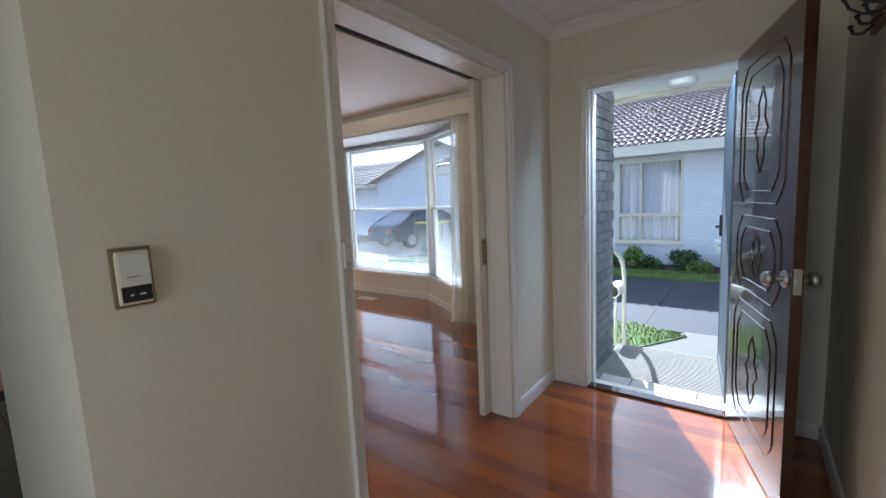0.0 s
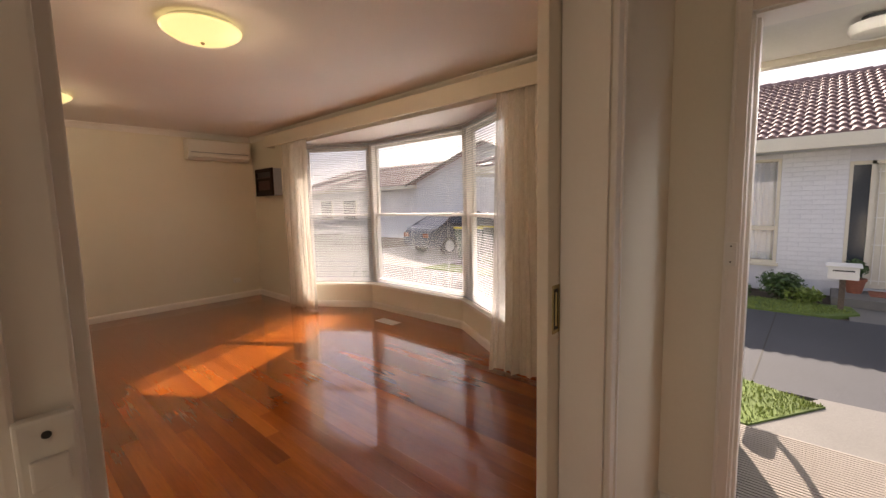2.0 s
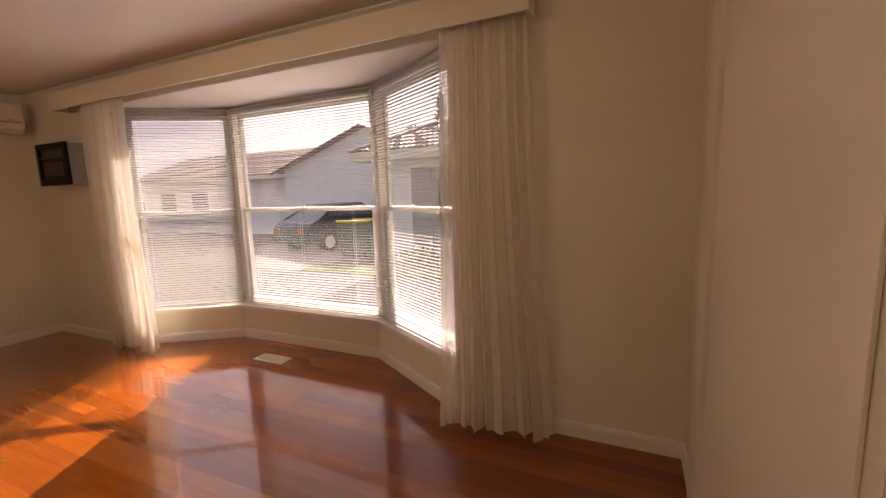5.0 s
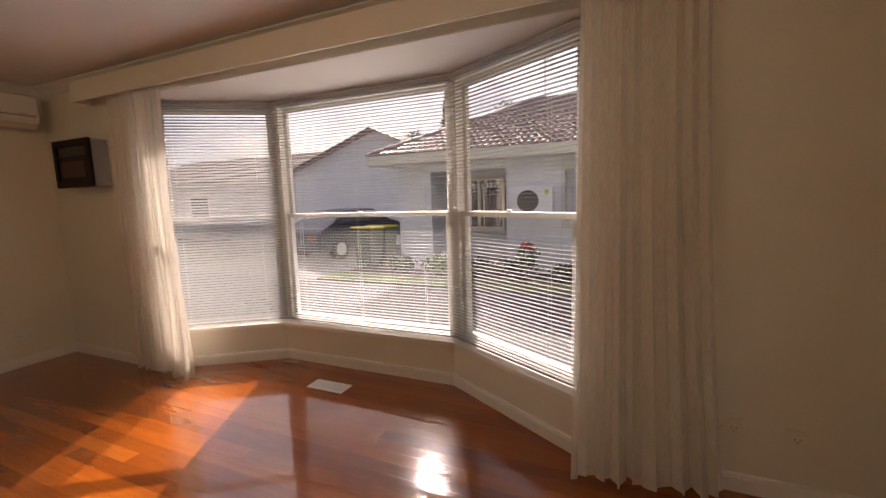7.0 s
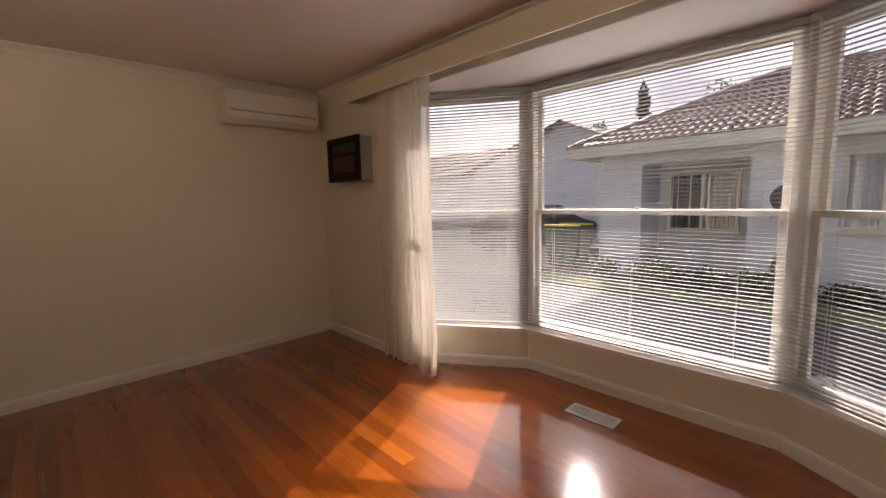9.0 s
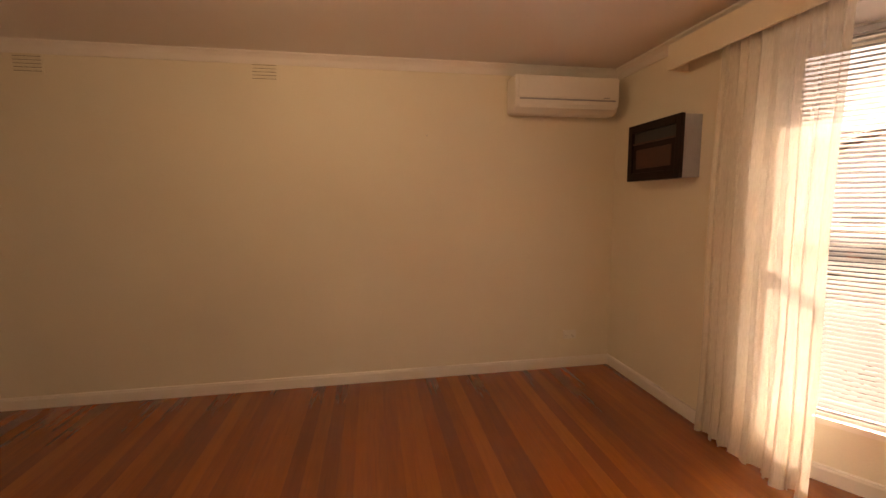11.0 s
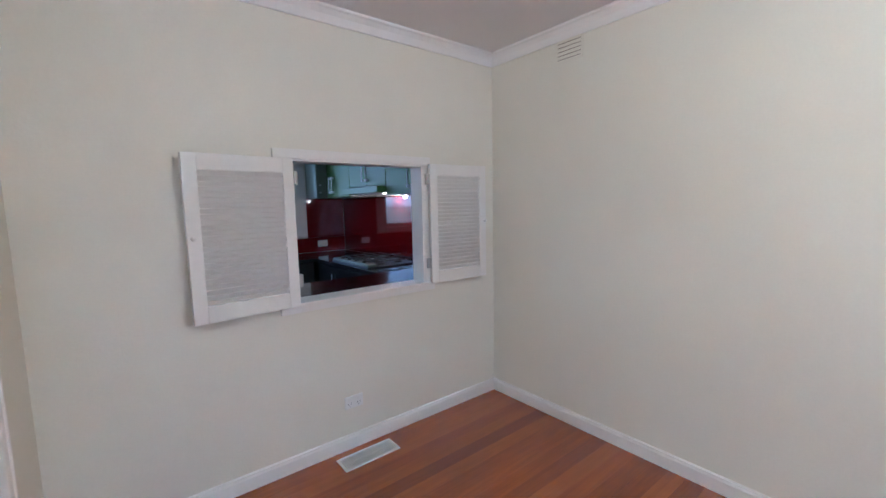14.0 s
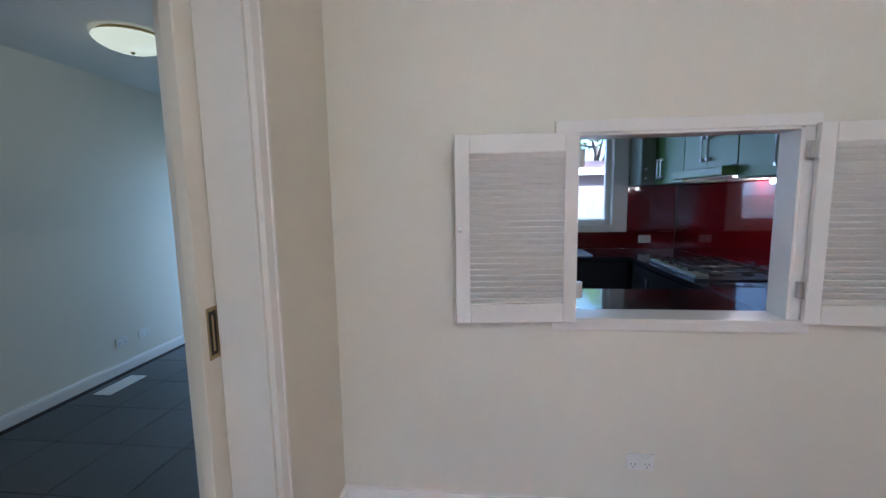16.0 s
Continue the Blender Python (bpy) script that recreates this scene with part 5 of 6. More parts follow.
for k in range(36):
    o = part("rib", rib, MAT_RIB, t)
    o.location = (0, -0.428 + 0.026 * k, 0.006)

# porch soffit, fascia, lamp, rail
bm = B()
box(bm, (-1.765, Y_FRONT + 0.15, 2.32), (2.5, 5.0, 2.38))
box(bm, (-2.9, 4.38, 2.34), (-1.766, 5.0, 2.38))
structure("ceiling_porch", bm, EAVE, "white lined porch soffit")
bm = B()
box(bm, (-2.2, 5.02, 2.28), (2.5, 5.12, 2.42), 0.01)
box(bm, (-2.2, 4.40, 2.425), (2.5, 5.02, 2.44))
box(bm, (-9.0, 4.40, 2.425), (-2.2005, 4.88, 2.44))
structure("gutter", bm, GUTTER, "cream gutter along the eave", category="gutter")
t = thing("porch_light", (-0.86, 4.50, 2.32), "opal glass porch ceiling light, unlit", "ceiling light")
bm = B()
lathe(bm, [(0.060, -0.020), (0.062, 0.0)], n=28)
part("base", bm, BLACK, t)
bm = B()
lathe(bm, [(0.010, -0.098), (0.080, -0.097), (0.102, -0.088), (0.112, -0.065), (0.110, -0.035), (0.070, -0.021)], n=32)
part("glass_shade", bm, LAMPOFF, t, "", True)
t = thing("handrail", (-1.47, 4.95, GZ + 0.024), "cream painted tubular handrail beside the porch", "handrail")
bm = B()
run = [(0.05, 0.0, 0), (0.05, 0.0, 0.80), (0.05, -0.06, 0.93), (0.05, -0.16, 1.02), (0.05, -0.62, 1.22)]
for p, q in zip(run, run[1:]):
    rod(bm, p, q, 0.021, n=12)
    bmesh.ops.create_icosphere(bm, subdivisions=2, radius=0.021, matrix=Matrix.Translation(q))
part("rail", bm, GUTTER, t)
bm = B()
box(bm, (-0.03, -0.012, 0.66), (0.05, 0.012, 0.69), 0.004)
part("bracket", bm, GUTTER, t)
t = thing("paper_tube", (-1.50, 4.93, GZ + 0.60), "cream plastic newspaper tube beside the handrail", "paper holder")
bm = B()
rod(bm, (0, -0.14, 0.08), (0, 0.14, 0.08), 0.072, n=24)
part("tube", bm, IVORY, t, "", True)
for yy in (-0.144, 0.141):
    bm = B()
    rod(bm, (0, yy, 0.08), (0, yy + 0.003, 0.08), 0.060, n=24)
    part("end_cap", bm, SLOT if yy < 0 else IVORY, t)
bm = B()
rod(bm, (0, 0.0, -0.576), (0, 0.0, 0.01), 0.012, n=8)
part("post", bm, GUTTER, t)

# lawns: base sheets with blades
LAWNS = [("near", [(-9.0, 4.99), (-1.34, 4.99), (-0.90, 5.70), (-1.5, 5.95), (-9.0, 5.95)]), ("far", [(-9.0, 9.17), (-0.85, 9.17), (-0.50, 9.55), (-0.58, 10.05), (-9.0, 10.05)])]
r = random.Random(21)
for nm, outline in LAWNS:
    sheet("ground_lawn_" + nm, outline, GZ + 0.025, 0.08, GRASSBASE, "mown green lawn strip", "lawn")
    v, f = [], []
    xs, ys = [p[0] for p in outline], [p[1] for p in outline]
    for _ in range(9000):
        x = max(xs) - (max(xs) - min(xs)) * r.random() ** 1.8
        y = r.uniform(min(ys), max(ys))
        if x > -0.56 - abs(y - (sum(ys) / len(ys))) * 1.1 and nm == "far" or (nm == "near" and x > (-1.34 + (y - 4.99) * 0.60 if y < 5.70 else -0.90 - (y - 5.70) * 2.4)):
            continue
        h, a, w = r.uniform(0.012, 0.040), r.uniform(0, 6.28), 0.006
        n0 = len(v)
        dx, dy = math.cos(a) * w, math.sin(a) * w
        lean = r.uniform(-0.012, 0.012)
        v += [(x - dx, y - dy, GZ + 0.024), (x + dx, y + dy, GZ + 0.024), (x + lean, y + lean, GZ + 0.024 + h)]
        f.append((n0, n0 + 1, n0 + 2))
    o = new("grass", leaf_mesh(v, f, GRASS))
    tagged(o, "short green lawn grass", "grass", "", "stuff")

# porch-side brick skin
brick_parent = structure("wall_brick_return", box(B(), (-1.40, Y_FRONT + 0.152, GZ), (-1.394, 4.384, 2.315)), MORTAR, "grey brick side wall of the porch")
b2 = B()
box(b2, (0, -0.114, -0.0375), (0.012, 0.114, 0.0375), 0.003)
brick_mesh = mesh_of(b2, BRICK)
b2 = B()
box(b2, (0, -0.052, -0.0375), (0.012, 0.052, 0.0375), 0.003)
half_mesh = mesh_of(b2, BRICK)
zz, k = GZ + 0.05, 0
while zz < 2.28:
    y = Y_FRONT + 0.155 + (0.114 if k % 2 == 0 else 0.0)
    if k % 2:
        o = part("brick", half_mesh, BRICK, brick_parent)
        o.location = (-1.394, y + 0.055, zz)
        y += 0.118 + 0.114
    while y < 4.30:
        o = part("brick", brick_mesh, BRICK, brick_parent)
        o.location = (-1.394, y, zz)
        y += 0.239
    zz += 0.086
    k += 1


def roof_tile_mesh(rows, cols, tw=0.30, th=0.33, skip=0.0):
    """Interlocking curved roof tiles laid from (0, 0) up the slope: local x along the eave, y up the slope."""
    verts, faces = [], []
    prof = [(0.0, 0.010), (0.08, 0.034), (0.18, 0.042), (0.28, 0.032), (0.38, 0.0), (0.46, 0.0), (0.55, 0.034), (0.66, 0.042), (0.78, 0.030), (0.88, 0.0), (1.0, 0.006)]
    for j in rows:
        for i in cols:
            if i * tw < (j + 0.5) * th * skip:
                continue
            n0 = len(verts)
            for yy, lift in ((0.0, 0.048), (1.06, 0.0)):
                for u, z in prof:
                    verts.append(((i + u) * tw, (j + yy) * th, z + lift))
            for u, z in prof:
                verts.append(((i + u) * tw, (j + 0.0) * th, z - 0.01))
            m = len(prof)
            for k in range(m - 1):
                faces.append((n0 + k, n0 + k + 1, n0 + m + k + 1, n0 + m + k))
                faces.append((n0 + 2 * m + k, n0 + 2 * m + k + 1, n0 + k + 1, n0 + k))
    me = bpy.data.meshes.new("mesh")
    me.from_pydata(verts, [], faces)
    me.materials.append(ROOFTILE)
    return me


# ---- neighbour's house across the drive ----
FY, FX0, FX1 = 11.0, -7.95, 6.5
na = thing("house", (0.10, FY, GZ), "white brick single-storey house with a tiled roof across the driveway", "house", "neighbouring houses")
Z = -GZ
holes = [(-3.05, -1.66, 0.15 + Z, 2.06 + Z), (-0.78, 0.42, -0.20 + Z, 1.93 + Z), (-4.05, -3.12, 0.70 + Z, 1.93 + Z), (-7.08, -5.25, 0.0, 2.32)]
bm = B()
cuts = sorted({FX0, FX1, *[v for h in holes for v in h[:2]]})
for u0, u1 in zip(cuts, cuts[1:]):
    mid = (u0 + u1) / 2
    zs = sorted({0.0, 2.55, *[z for h in holes if h[0] < mid < h[1] for z in h[2:]]})
    for w0, w1 in zip(zs, zs[1:]):
        if not any(h[0] < mid < h[1] and h[2] < (w0 + w1) / 2 < h[3] for h in holes):
            box(bm, (u0, 0, w0), (u1, 0.22, w1))
box(bm, (FX0, 0.2205, 0), (FX0 + 0.22, 8.0, 2.55))
# recessed side porch
box(bm, (-7.30, 1.10, 0), (-5.05, 1.30, 2.55))
box(bm, (-7.30, 0.2205, 0), (-7.0805, 1.0995, 2.55))
box(bm, (-5.2495, 0.2205, 0), (-5.05, 1.0995, 2.55))
wall_n = part("wall", bm, WHITEWASH, na)
b2 = B()
box(b2, (-0.143, -0.008, -0.039), (0.143, 0.0, 0.039), 0.003)
nbrick = mesh_of(b2, WHITEBRICK)
b2 = B()
box(b2, (-0.0705, -0.008, -0.039), (0.0705, 0.0, 0.039), 0.003)
nhalf = mesh_of(b2, WHITEBRICK)
k, zz = 0, 0.30
while zz < 2.5:
    runs = [(-1.509, nbrick), (-1.217, nbrick), (-0.926, nbrick)] if k % 2 else [(-1.583, nhalf), (-1.363, nbrick), (-1.071, nbrick), (-0.853, nhalf)]
    for x, me in runs:
        o = part("brick", me, WHITEBRICK, wall_n)
        o.location = (x, 0, zz)
    zz += 0.083
    k += 1
bm = B()
box(bm, (FX0 - 0.01, -0.006, 0.0), (-7.085, -0.0005, 2.5))
box(bm, (-5.245, -0.006, 0.0), (-4.08, -0.0005, 2.5))
box(bm, (-7.084, -0.006, 2.32), (-5.246, -0.0005, 2.5))
box(bm, (-4.05, -0.006, 0.0), (-3.09, -0.0005, 0.64 + Z))
part("render_coat", bm, WHITEBRICK, na)


def far_window(x0, x1, z0, z1, splits, rail, curtain_mat, back=0.0):
    bm = B()
    f = 0.05
    for a, b in (((x0, z0), (x0 + f, z1)), ((x1 - f, z0), (x1, z1)), ((x0 + f, z0), (x1 - f, z0 + f)), ((x0 + f, z1 - f), (x1 - f, z1))):
        box(bm, (a[0], -0.02, a[1]), (b[0], 0.10, b[1]), 0.004)
    for s in splits:
        box(bm, (s - 0.025, -0.015, z0 + f), (s + 0.025, 0.09, z1 - f), 0.003)
    if rail:
        box(bm, (x0 + f, -0.025, rail - 0.04), (x1 - f, 0.085, rail + 0.04), 0.003)
    w = part("window", bm, GUTTER, na)
    w.location.y = back
    bm = B()
    box(bm, (x0 + f, 0.05, z0 + f), (x1 - f, 0.056, z1 - f))
    p = part("pane", bm, GLASS, w)
    p.visible_shadow = False
    bm = B()
    n = int((x1 - x0) / 0.035)
    pts = [(x0 + (x1 - x0) * i / n, 0.15 + 0.022 * math.sin(i * 1.9) + 0.012 * math.sin(i * 0.7)) for i in range(n + 1)]
    lo = [bm.verts.new((a, b, z0 + f)) for a, b in pts]
    hi = [bm.verts.new((a, b, z1 - f)) for a, b in pts]
    for i in range(n):
        bm.faces.new((lo[i], lo[i + 1], hi[i + 1], hi[i]))
    part("net_curtain", bm, curtain_mat, w)
    bm = B()
    box(bm, (x0 - 0.03, -0.06, z0 - 0.05), (x1 + 0.03, 0.0, z0 - 0.001), 0.006)
    part("window_sill", bm, GUTTER, w)


far_window(-3.05, -1.66, 0.15 + Z, 2.06 + Z, (-2.53,), 0.80 + Z, LINEN)
far_window(-4.05, -3.12, 0.70 + Z, 1.93 + Z, (-3.60,), None, LINEN)
far_window(-6.85, -5.55, 0.55 + Z, 1.80 + Z, (-6.2,), None, WINDARK, 0.93)
# entry: sidelight and screen door
bm = B()
for a, b in (((-0.78, 0.18), (-0.73, 1.93 + Z)), ((-0.52, 0.18), (-0.46, 1.93 + Z)), ((0.36, 0.18), (0.42, 1.93 + Z)), ((-0.73, 1.87 + Z), (0.36, 1.93 + Z)), ((-0.73, 0.18), (-0.52, 0.24))):
    box(bm, (a[0], -0.01, a[1]), (b[0], 0.12, b[1]), 0.004)
ed = part("door_frame", bm, GUTTER, na)
bm = B()
box(bm, (-0.73, 0.05, 0.24), (-0.52, 0.06, 1.87 + Z))
part("sidelight", bm, WINDARK, ed)
bm = B()
box(bm, (-0.46, 0.06, 0.18), (0.36, 0.10, 1.87 + Z), 0.003)
dn = part("door", bm, GUTTER, na)
bm = B()
for k in range(9):
    box(bm, (-0.42 + 0.09 * k, 0.045, 0.25), (-0.408 + 0.09 * k, 0.0595, 1.80 + Z))
for zz in (0.30, 0.9, 1.35, 1.75, 2.1):
    box(bm, (-0.44, 0.044, zz), (0.34, 0.0585, zz + 0.014))
part("screen_grille", bm, PLASTIC, dn)
bm = B()
box(bm, (-0.90, -0.9, 0.0), (1.2, -0.001, 0.14), 0.01)
part("porch_step", bm, CONCRETE, na)
bm = B()
box(bm, (-0.45, -0.55, 0.14), (0.35, -0.05, 0.155), 0.004)
part("porch_mat", bm, RUST, na)
# eave, gutter and roof
bm = B()
box(bm, (FX0 - 0.45, -0.50, 2.50), (FX1, 8.0, 2.56))
part("eave", bm, EAVE, na)
bm = B()
box(bm, (FX0 - 0.52, -0.60, 2.50), (FX1, -0.50, 2.72), 0.012)
box(bm, (FX0 - 0.52, -0.4995, 2.50), (FX0 - 0.45, 8.0, 2.72), 0.012)
part("gutter", bm, GUTTER, na)
SL = 21.5
ROOF = pose(FX0 - 0.5, -0.56, 2.70, SL, 0, 0)
ncol, nrow = int((FX1 - FX0 + 0.5) / 0.30), 15
bm = B()
rise = math.tan(radians(SL)) * 4.6
lo = [(FX0 - 0.5, -0.55, 2.68), (FX1, -0.55, 2.68), (FX1, 4.05, 2.68 + rise), (FX0 + 2.5, 4.05, 2.68 + rise)]
vs = [bm.verts.new(p) for p in lo]
bm.faces.new(vs)
vs2 = [bm.verts.new(p) for p in ((FX0 - 0.5, 8.7, 2.68), (FX1, 8.7, 2.68))]
bm.faces.new((vs[3], vs[2], vs2[1], vs2[0]))
bm.faces.new((vs[0], vs[3], vs2[0]))
roof = part("roof", bm, ROOFTILE, na)
near_cols = range(int((-3.4 - FX0 + 0.5) / 0.30), int((1.4 - FX0 + 0.5) / 0.30))
rest = part("roof_tiles", roof_tile_mesh(range(nrow), [c for c in range(1, ncol) if c not in near_cols], skip=3.0 / 4.82), ROOFTILE, roof)
rest.matrix_local = ROOF
tagged(rest, "weathered brown roof tiles", "", "", "stuff")
one = roof_tile_mesh([0], [0])
for c in near_cols:
    for j in range(nrow):
        o = part("roof_tile", one, ROOFTILE, roof)
        o.matrix_local = ROOF @ pose(c * 0.30, j * 0.33, 0)
bm = B()
rod(bm, (0, 0, 0), (0.38, 0, 0.012), 0.10, 0.115, 10)
cap = mesh_of(bm, ROOFTILE)
for k in range(int((FX1 - FX0 - 2.5) / 0.36)):
    o = part("ridge_cap", cap, ROOFTILE, roof)
    o.location = (FX0 + 2.5 + 0.36 * k, 4.05, 2.70 + rise)
hip = Vector((3.0, 4.6, rise))
for k in range(int(hip.length / 0.36)):
    o = part("ridge_cap", cap, ROOFTILE, roof)
    o.matrix_local = Matrix.Translation(Vector((FX0 - 0.5, -0.55, 2.70)) + hip.normalized() * 0.36 * k) @ hip.to_track_quat("X", "Z").to_matrix().to_4x4()

# things at the neighbour's front
t = thing("condenser_unit", (-4.46, FY - 0.42, GZ + 1.32), "white outdoor air conditioner unit with a round fan grille", "air conditioner")
bm = B()
box(bm, (-0.39, -0.15, 0), (0.39, 0.15, 0.56), 0.012)
part("case", bm, WHITEBRICK, t)
bm = B()
rod(bm, (-0.10, -0.152, 0.28), (-0.10, -0.156, 0.28), 0.22, n=32)
fan = part("fan_opening", bm, BLACK, t)
for k in range(6):
    bm = B()
    rr_ = 0.03 + 0.035 * k
    for q in range(24):
        a0, a1 = q * 6.2832 / 24, (q + 1) * 6.2832 / 24
        rod(bm, (-0.10 + rr_ * math.cos(a0), -0.160, 0.28 + rr_ * math.sin(a0)), (-0.10 + rr_ * math.cos(a1), -0.160, 0.28 + rr_ * math.sin(a1)), 0.002, n=4)
    part("grille_ring", bm, GREYSIDE, fan)
bm = B()
box(bm, (0.24, -0.1535, 0.40), (0.32, -0.1505, 0.50))
part("energy_label", bm, BINYELLOW, t)
for s in (-0.28, 0.28):
    bm = B()
    box(bm, (s - 0.02, -0.15, -0.05), (s + 0.02, 0.42, -0.001), 0.004)
    part("bracket", bm, GREYSIDE, t)
t = thing("letterbox", (-0.70, 9.80, GZ - 0.03), "white metal letterbox on a timber post", "letterbox")
bm = B()
box(bm, (-0.035, -0.035, 0), (0.035, 0.035, 0.52), 0.004)
part("post", bm, BARK, t)
bm = B()
box(bm, (-0.17, -0.11, 0.52), (0.17, 0.11, 0.71), 0.006)
part("box", bm, PLASTIC, t)
bm = B()
box_m(bm, (0.40, 0.27, 0.02), pose(0, 0, 0.725, 5, 0, 0), 0.004)
part("lid", bm, PLASTIC, t)
bm = B()
box(bm, (-0.12, -0.113, 0.64), (0.12, -0.109, 0.66))
part("slot", bm, SLOT, t)
t = thing("plant_pot", (-0.52, FY - 0.30, GZ + 0.14), "terracotta pot with a small plant by the neighbour's door", "pot plant")
bm = B()
lathe(bm, [(0.09, 0), (0.13, 0.20), (0.145, 0.20), (0.145, 0.24), (0.11, 0.235)], n=24)
part("pot", bm, RUST, t)
v, f = [], []
blob_leaves(v, f, (0, 0, 0.40), (0.16, 0.16, 0.18), 160, 0.045, random.Random(4))
part("foliage", leaf_mesh(v, f, LEAF), LEAF, t)

SHRUBS = [(-3.05, 10.25, 0.42, 0.45, LEAF), (-2.45, 10.35, 0.34, 0.50, LEAFPALE), (-2.05, 10.20, 0.28, 0.30, LEAF), (-1.45, 10.30, 0.44, 0.48, LEAF), (-1.15, 10.10, 0.28, 0.32, LEAFPALE),
          (-3.75, 10.30, 0.45, 0.35, LEAFDARK), (-4.75, 10.05, 0.55, 0.55, LEAF), (-5.6, 10.25, 0.5, 0.42, LEAF), (-6.5, 10.25, 0.55, 0.48, LEAFPALE), (-7.4, 10.30, 0.5, 0.45, LEAF)]
for k, (x, y, w, h, m) in enumerate(SHRUBS):
    shrub((x, y, GZ - 0.03), (w, w * 0.8, h * 0.62), 900, 0.045, 40 + k, "dense green garden shrub in the neighbour's bed", m)
t = thing("shrub", (-4.45, 9.85, GZ - 0.03), "low shrub with red flowers", "shrub", "garden shrubs")
v, f = [], []
blob_leaves(v, f, (0, 0, 0.62), (0.25, 0.22, 0.28), 300, 0.045, random.Random(9))
part("crown", leaf_mesh(v, f, LEAF), LEAF, t)
v, f = [], []
blob_leaves(v, f, (0.02, -0.05, 0.78), (0.18, 0.16, 0.10), 40, 0.05, random.Random(10))
part("flowers", leaf_mesh(v, f, material("red_petals", (0.55, 0.02, 0.05), 0.6)), RED, t)
bm = B()
rod(bm, (0, 0, -0.02), (0, 0, 0.6), 0.014, 0.008, 6)
part("stem", bm, BARK, t)
shrub((-0.44, 5.16, GZ + 0.009), (0.12, 0.16, 0.14), 320, 0.036, 77, "bright green shrub beside the path", LEAFPALE)
shrub((-5.2, 5.25, GZ + 0.024), (0.35, 0.28, 0.30), 500, 0.045, 78, "small green shrub below the bay window", LEAF)
shrub((-6.3, 5.20, GZ + 0.024), (0.40, 0.28, 0.42), 600, 0.045, 79, "small green shrub below the bay window", LEAF)

# ---- second house to the north-west ----
nb = thing("house", (-12.5, 15.0, GZ), "white gabled house with dark roof tiles", "house", "neighbouring houses")
bm = B()
outline = [(-2.6, 0, 0), (4.5, 0, 0), (4.5, 0, 2.85), (1.5, 0, 4.15), (-2.6, 0, 2.75)]
f0 = [bm.verts.new(p) for p in outline]
f1 = [bm.verts.new((x, 9.0, z)) for x, y, z in outline]
bm.faces.new(f0)
for k in range(5):
    bm.faces.new((f0[k], f0[(k + 1) % 5], f1[(k + 1) % 5], f1[k]))
part("gable_wall", bm, WHITEBRICK, nb)
bm = B()
box(bm, (-14, 1.0, 0), (-2.61, 1.25, 2.6))
part("wing_wall", bm, WHITEBRICK, nb)
for k in range(2):
    bm = B()
    x0 = -12.5 + 2.5 * k
    box(bm, (x0, 0.955, 0.9), (x0 + 1.3, 0.999, 2.1), 0.01)
    w = part("window", bm, GUTTER, nb)
    bm = B()
    box(bm, (x0 + 0.06, 0.945, 0.96), (x0 + 1.24, 0.954, 2.04))
    part("pane", bm, WINDARK, w)
slope = math.degrees(math.atan2(1.40, 4.1))
bm = B()
vs = [bm.verts.new(p) for p in ((-3.0, -0.35, 2.66), (1.5, -0.35, 4.22), (1.5, 9.2, 4.22), (-3.0, 9.2, 2.66), (4.9, -0.35, 2.72), (4.9, 9.2, 2.72))]
bm.faces.new((vs[0], vs[1], vs[2], vs[3]))
bm.faces.new((vs[1], vs[4], vs[5], vs[2]))
vs = [bm.verts.new(p) for p in ((-14.5, 0.45, 2.62), (-2.6, 0.45, 2.62), (-1.0, 4.6, 4.2), (-14.5, 4.6, 4.2))]
bm.faces.new(vs)
bmesh.ops.solidify(bm, geom=list(bm.faces), thickness=0.08)
rf = part("roof", bm, ROOFTILE, nb)
tiles = part("roof_tiles", roof_tile_mesh(range(13), range(40)), ROOFTILE, rf)
tiles.matrix_local = pose(-14.5, 0.42, 2.68, math.degrees(math.atan2(1.58, 4.15)), 0, 0)
tagged(tiles, "weathered dark roof tiles", "", "", "stuff")
bm = B()
box(bm, (-14.6, 0.30, 2.52), (-2.65, 0.42, 2.68), 0.012)
part("gutter", bm, GUTTER, nb)
bm = B()
rod(bm, (-3.0, -0.36, 2.63), (1.5, -0.36, 4.19), 0.05, n=6)
part("barge_board", bm, BARK, nb)

# car and bins in the side driveway
car = thing("car", (-11.0, 13.3, GZ), "dark blue parked hatchback in the side driveway", "car", "", 80)
bm = B()
sec = [(-2.05, 0.28), (-2.10, 0.62), (-1.95, 0.88), (-1.55, 1.02), (-0.95, 1.42), (0.35, 1.46), (0.95, 1.02), (1.85, 0.86), (2.08, 0.66), (2.08, 0.28)]
cl_ = [[bm.verts.new((x, s * (0.86 if z < 1.03 else 0.66), z)) for x, z in sec] for s in (-1, 1)]
n = len(sec)
for k in range(n):
    bm.faces.new((cl_[0][k], cl_[0][(k + 1) % n], cl_[1][(k + 1) % n], cl_[1][k]))
bm.faces.new(cl_[0])
bm.faces.new(list(reversed(cl_[1])))
bmesh.ops.bevel(bm, geom=list(bm.edges), offset=0.05, segments=3, affect="EDGES")
part("body", bm, CARPAINT, car, "", True)
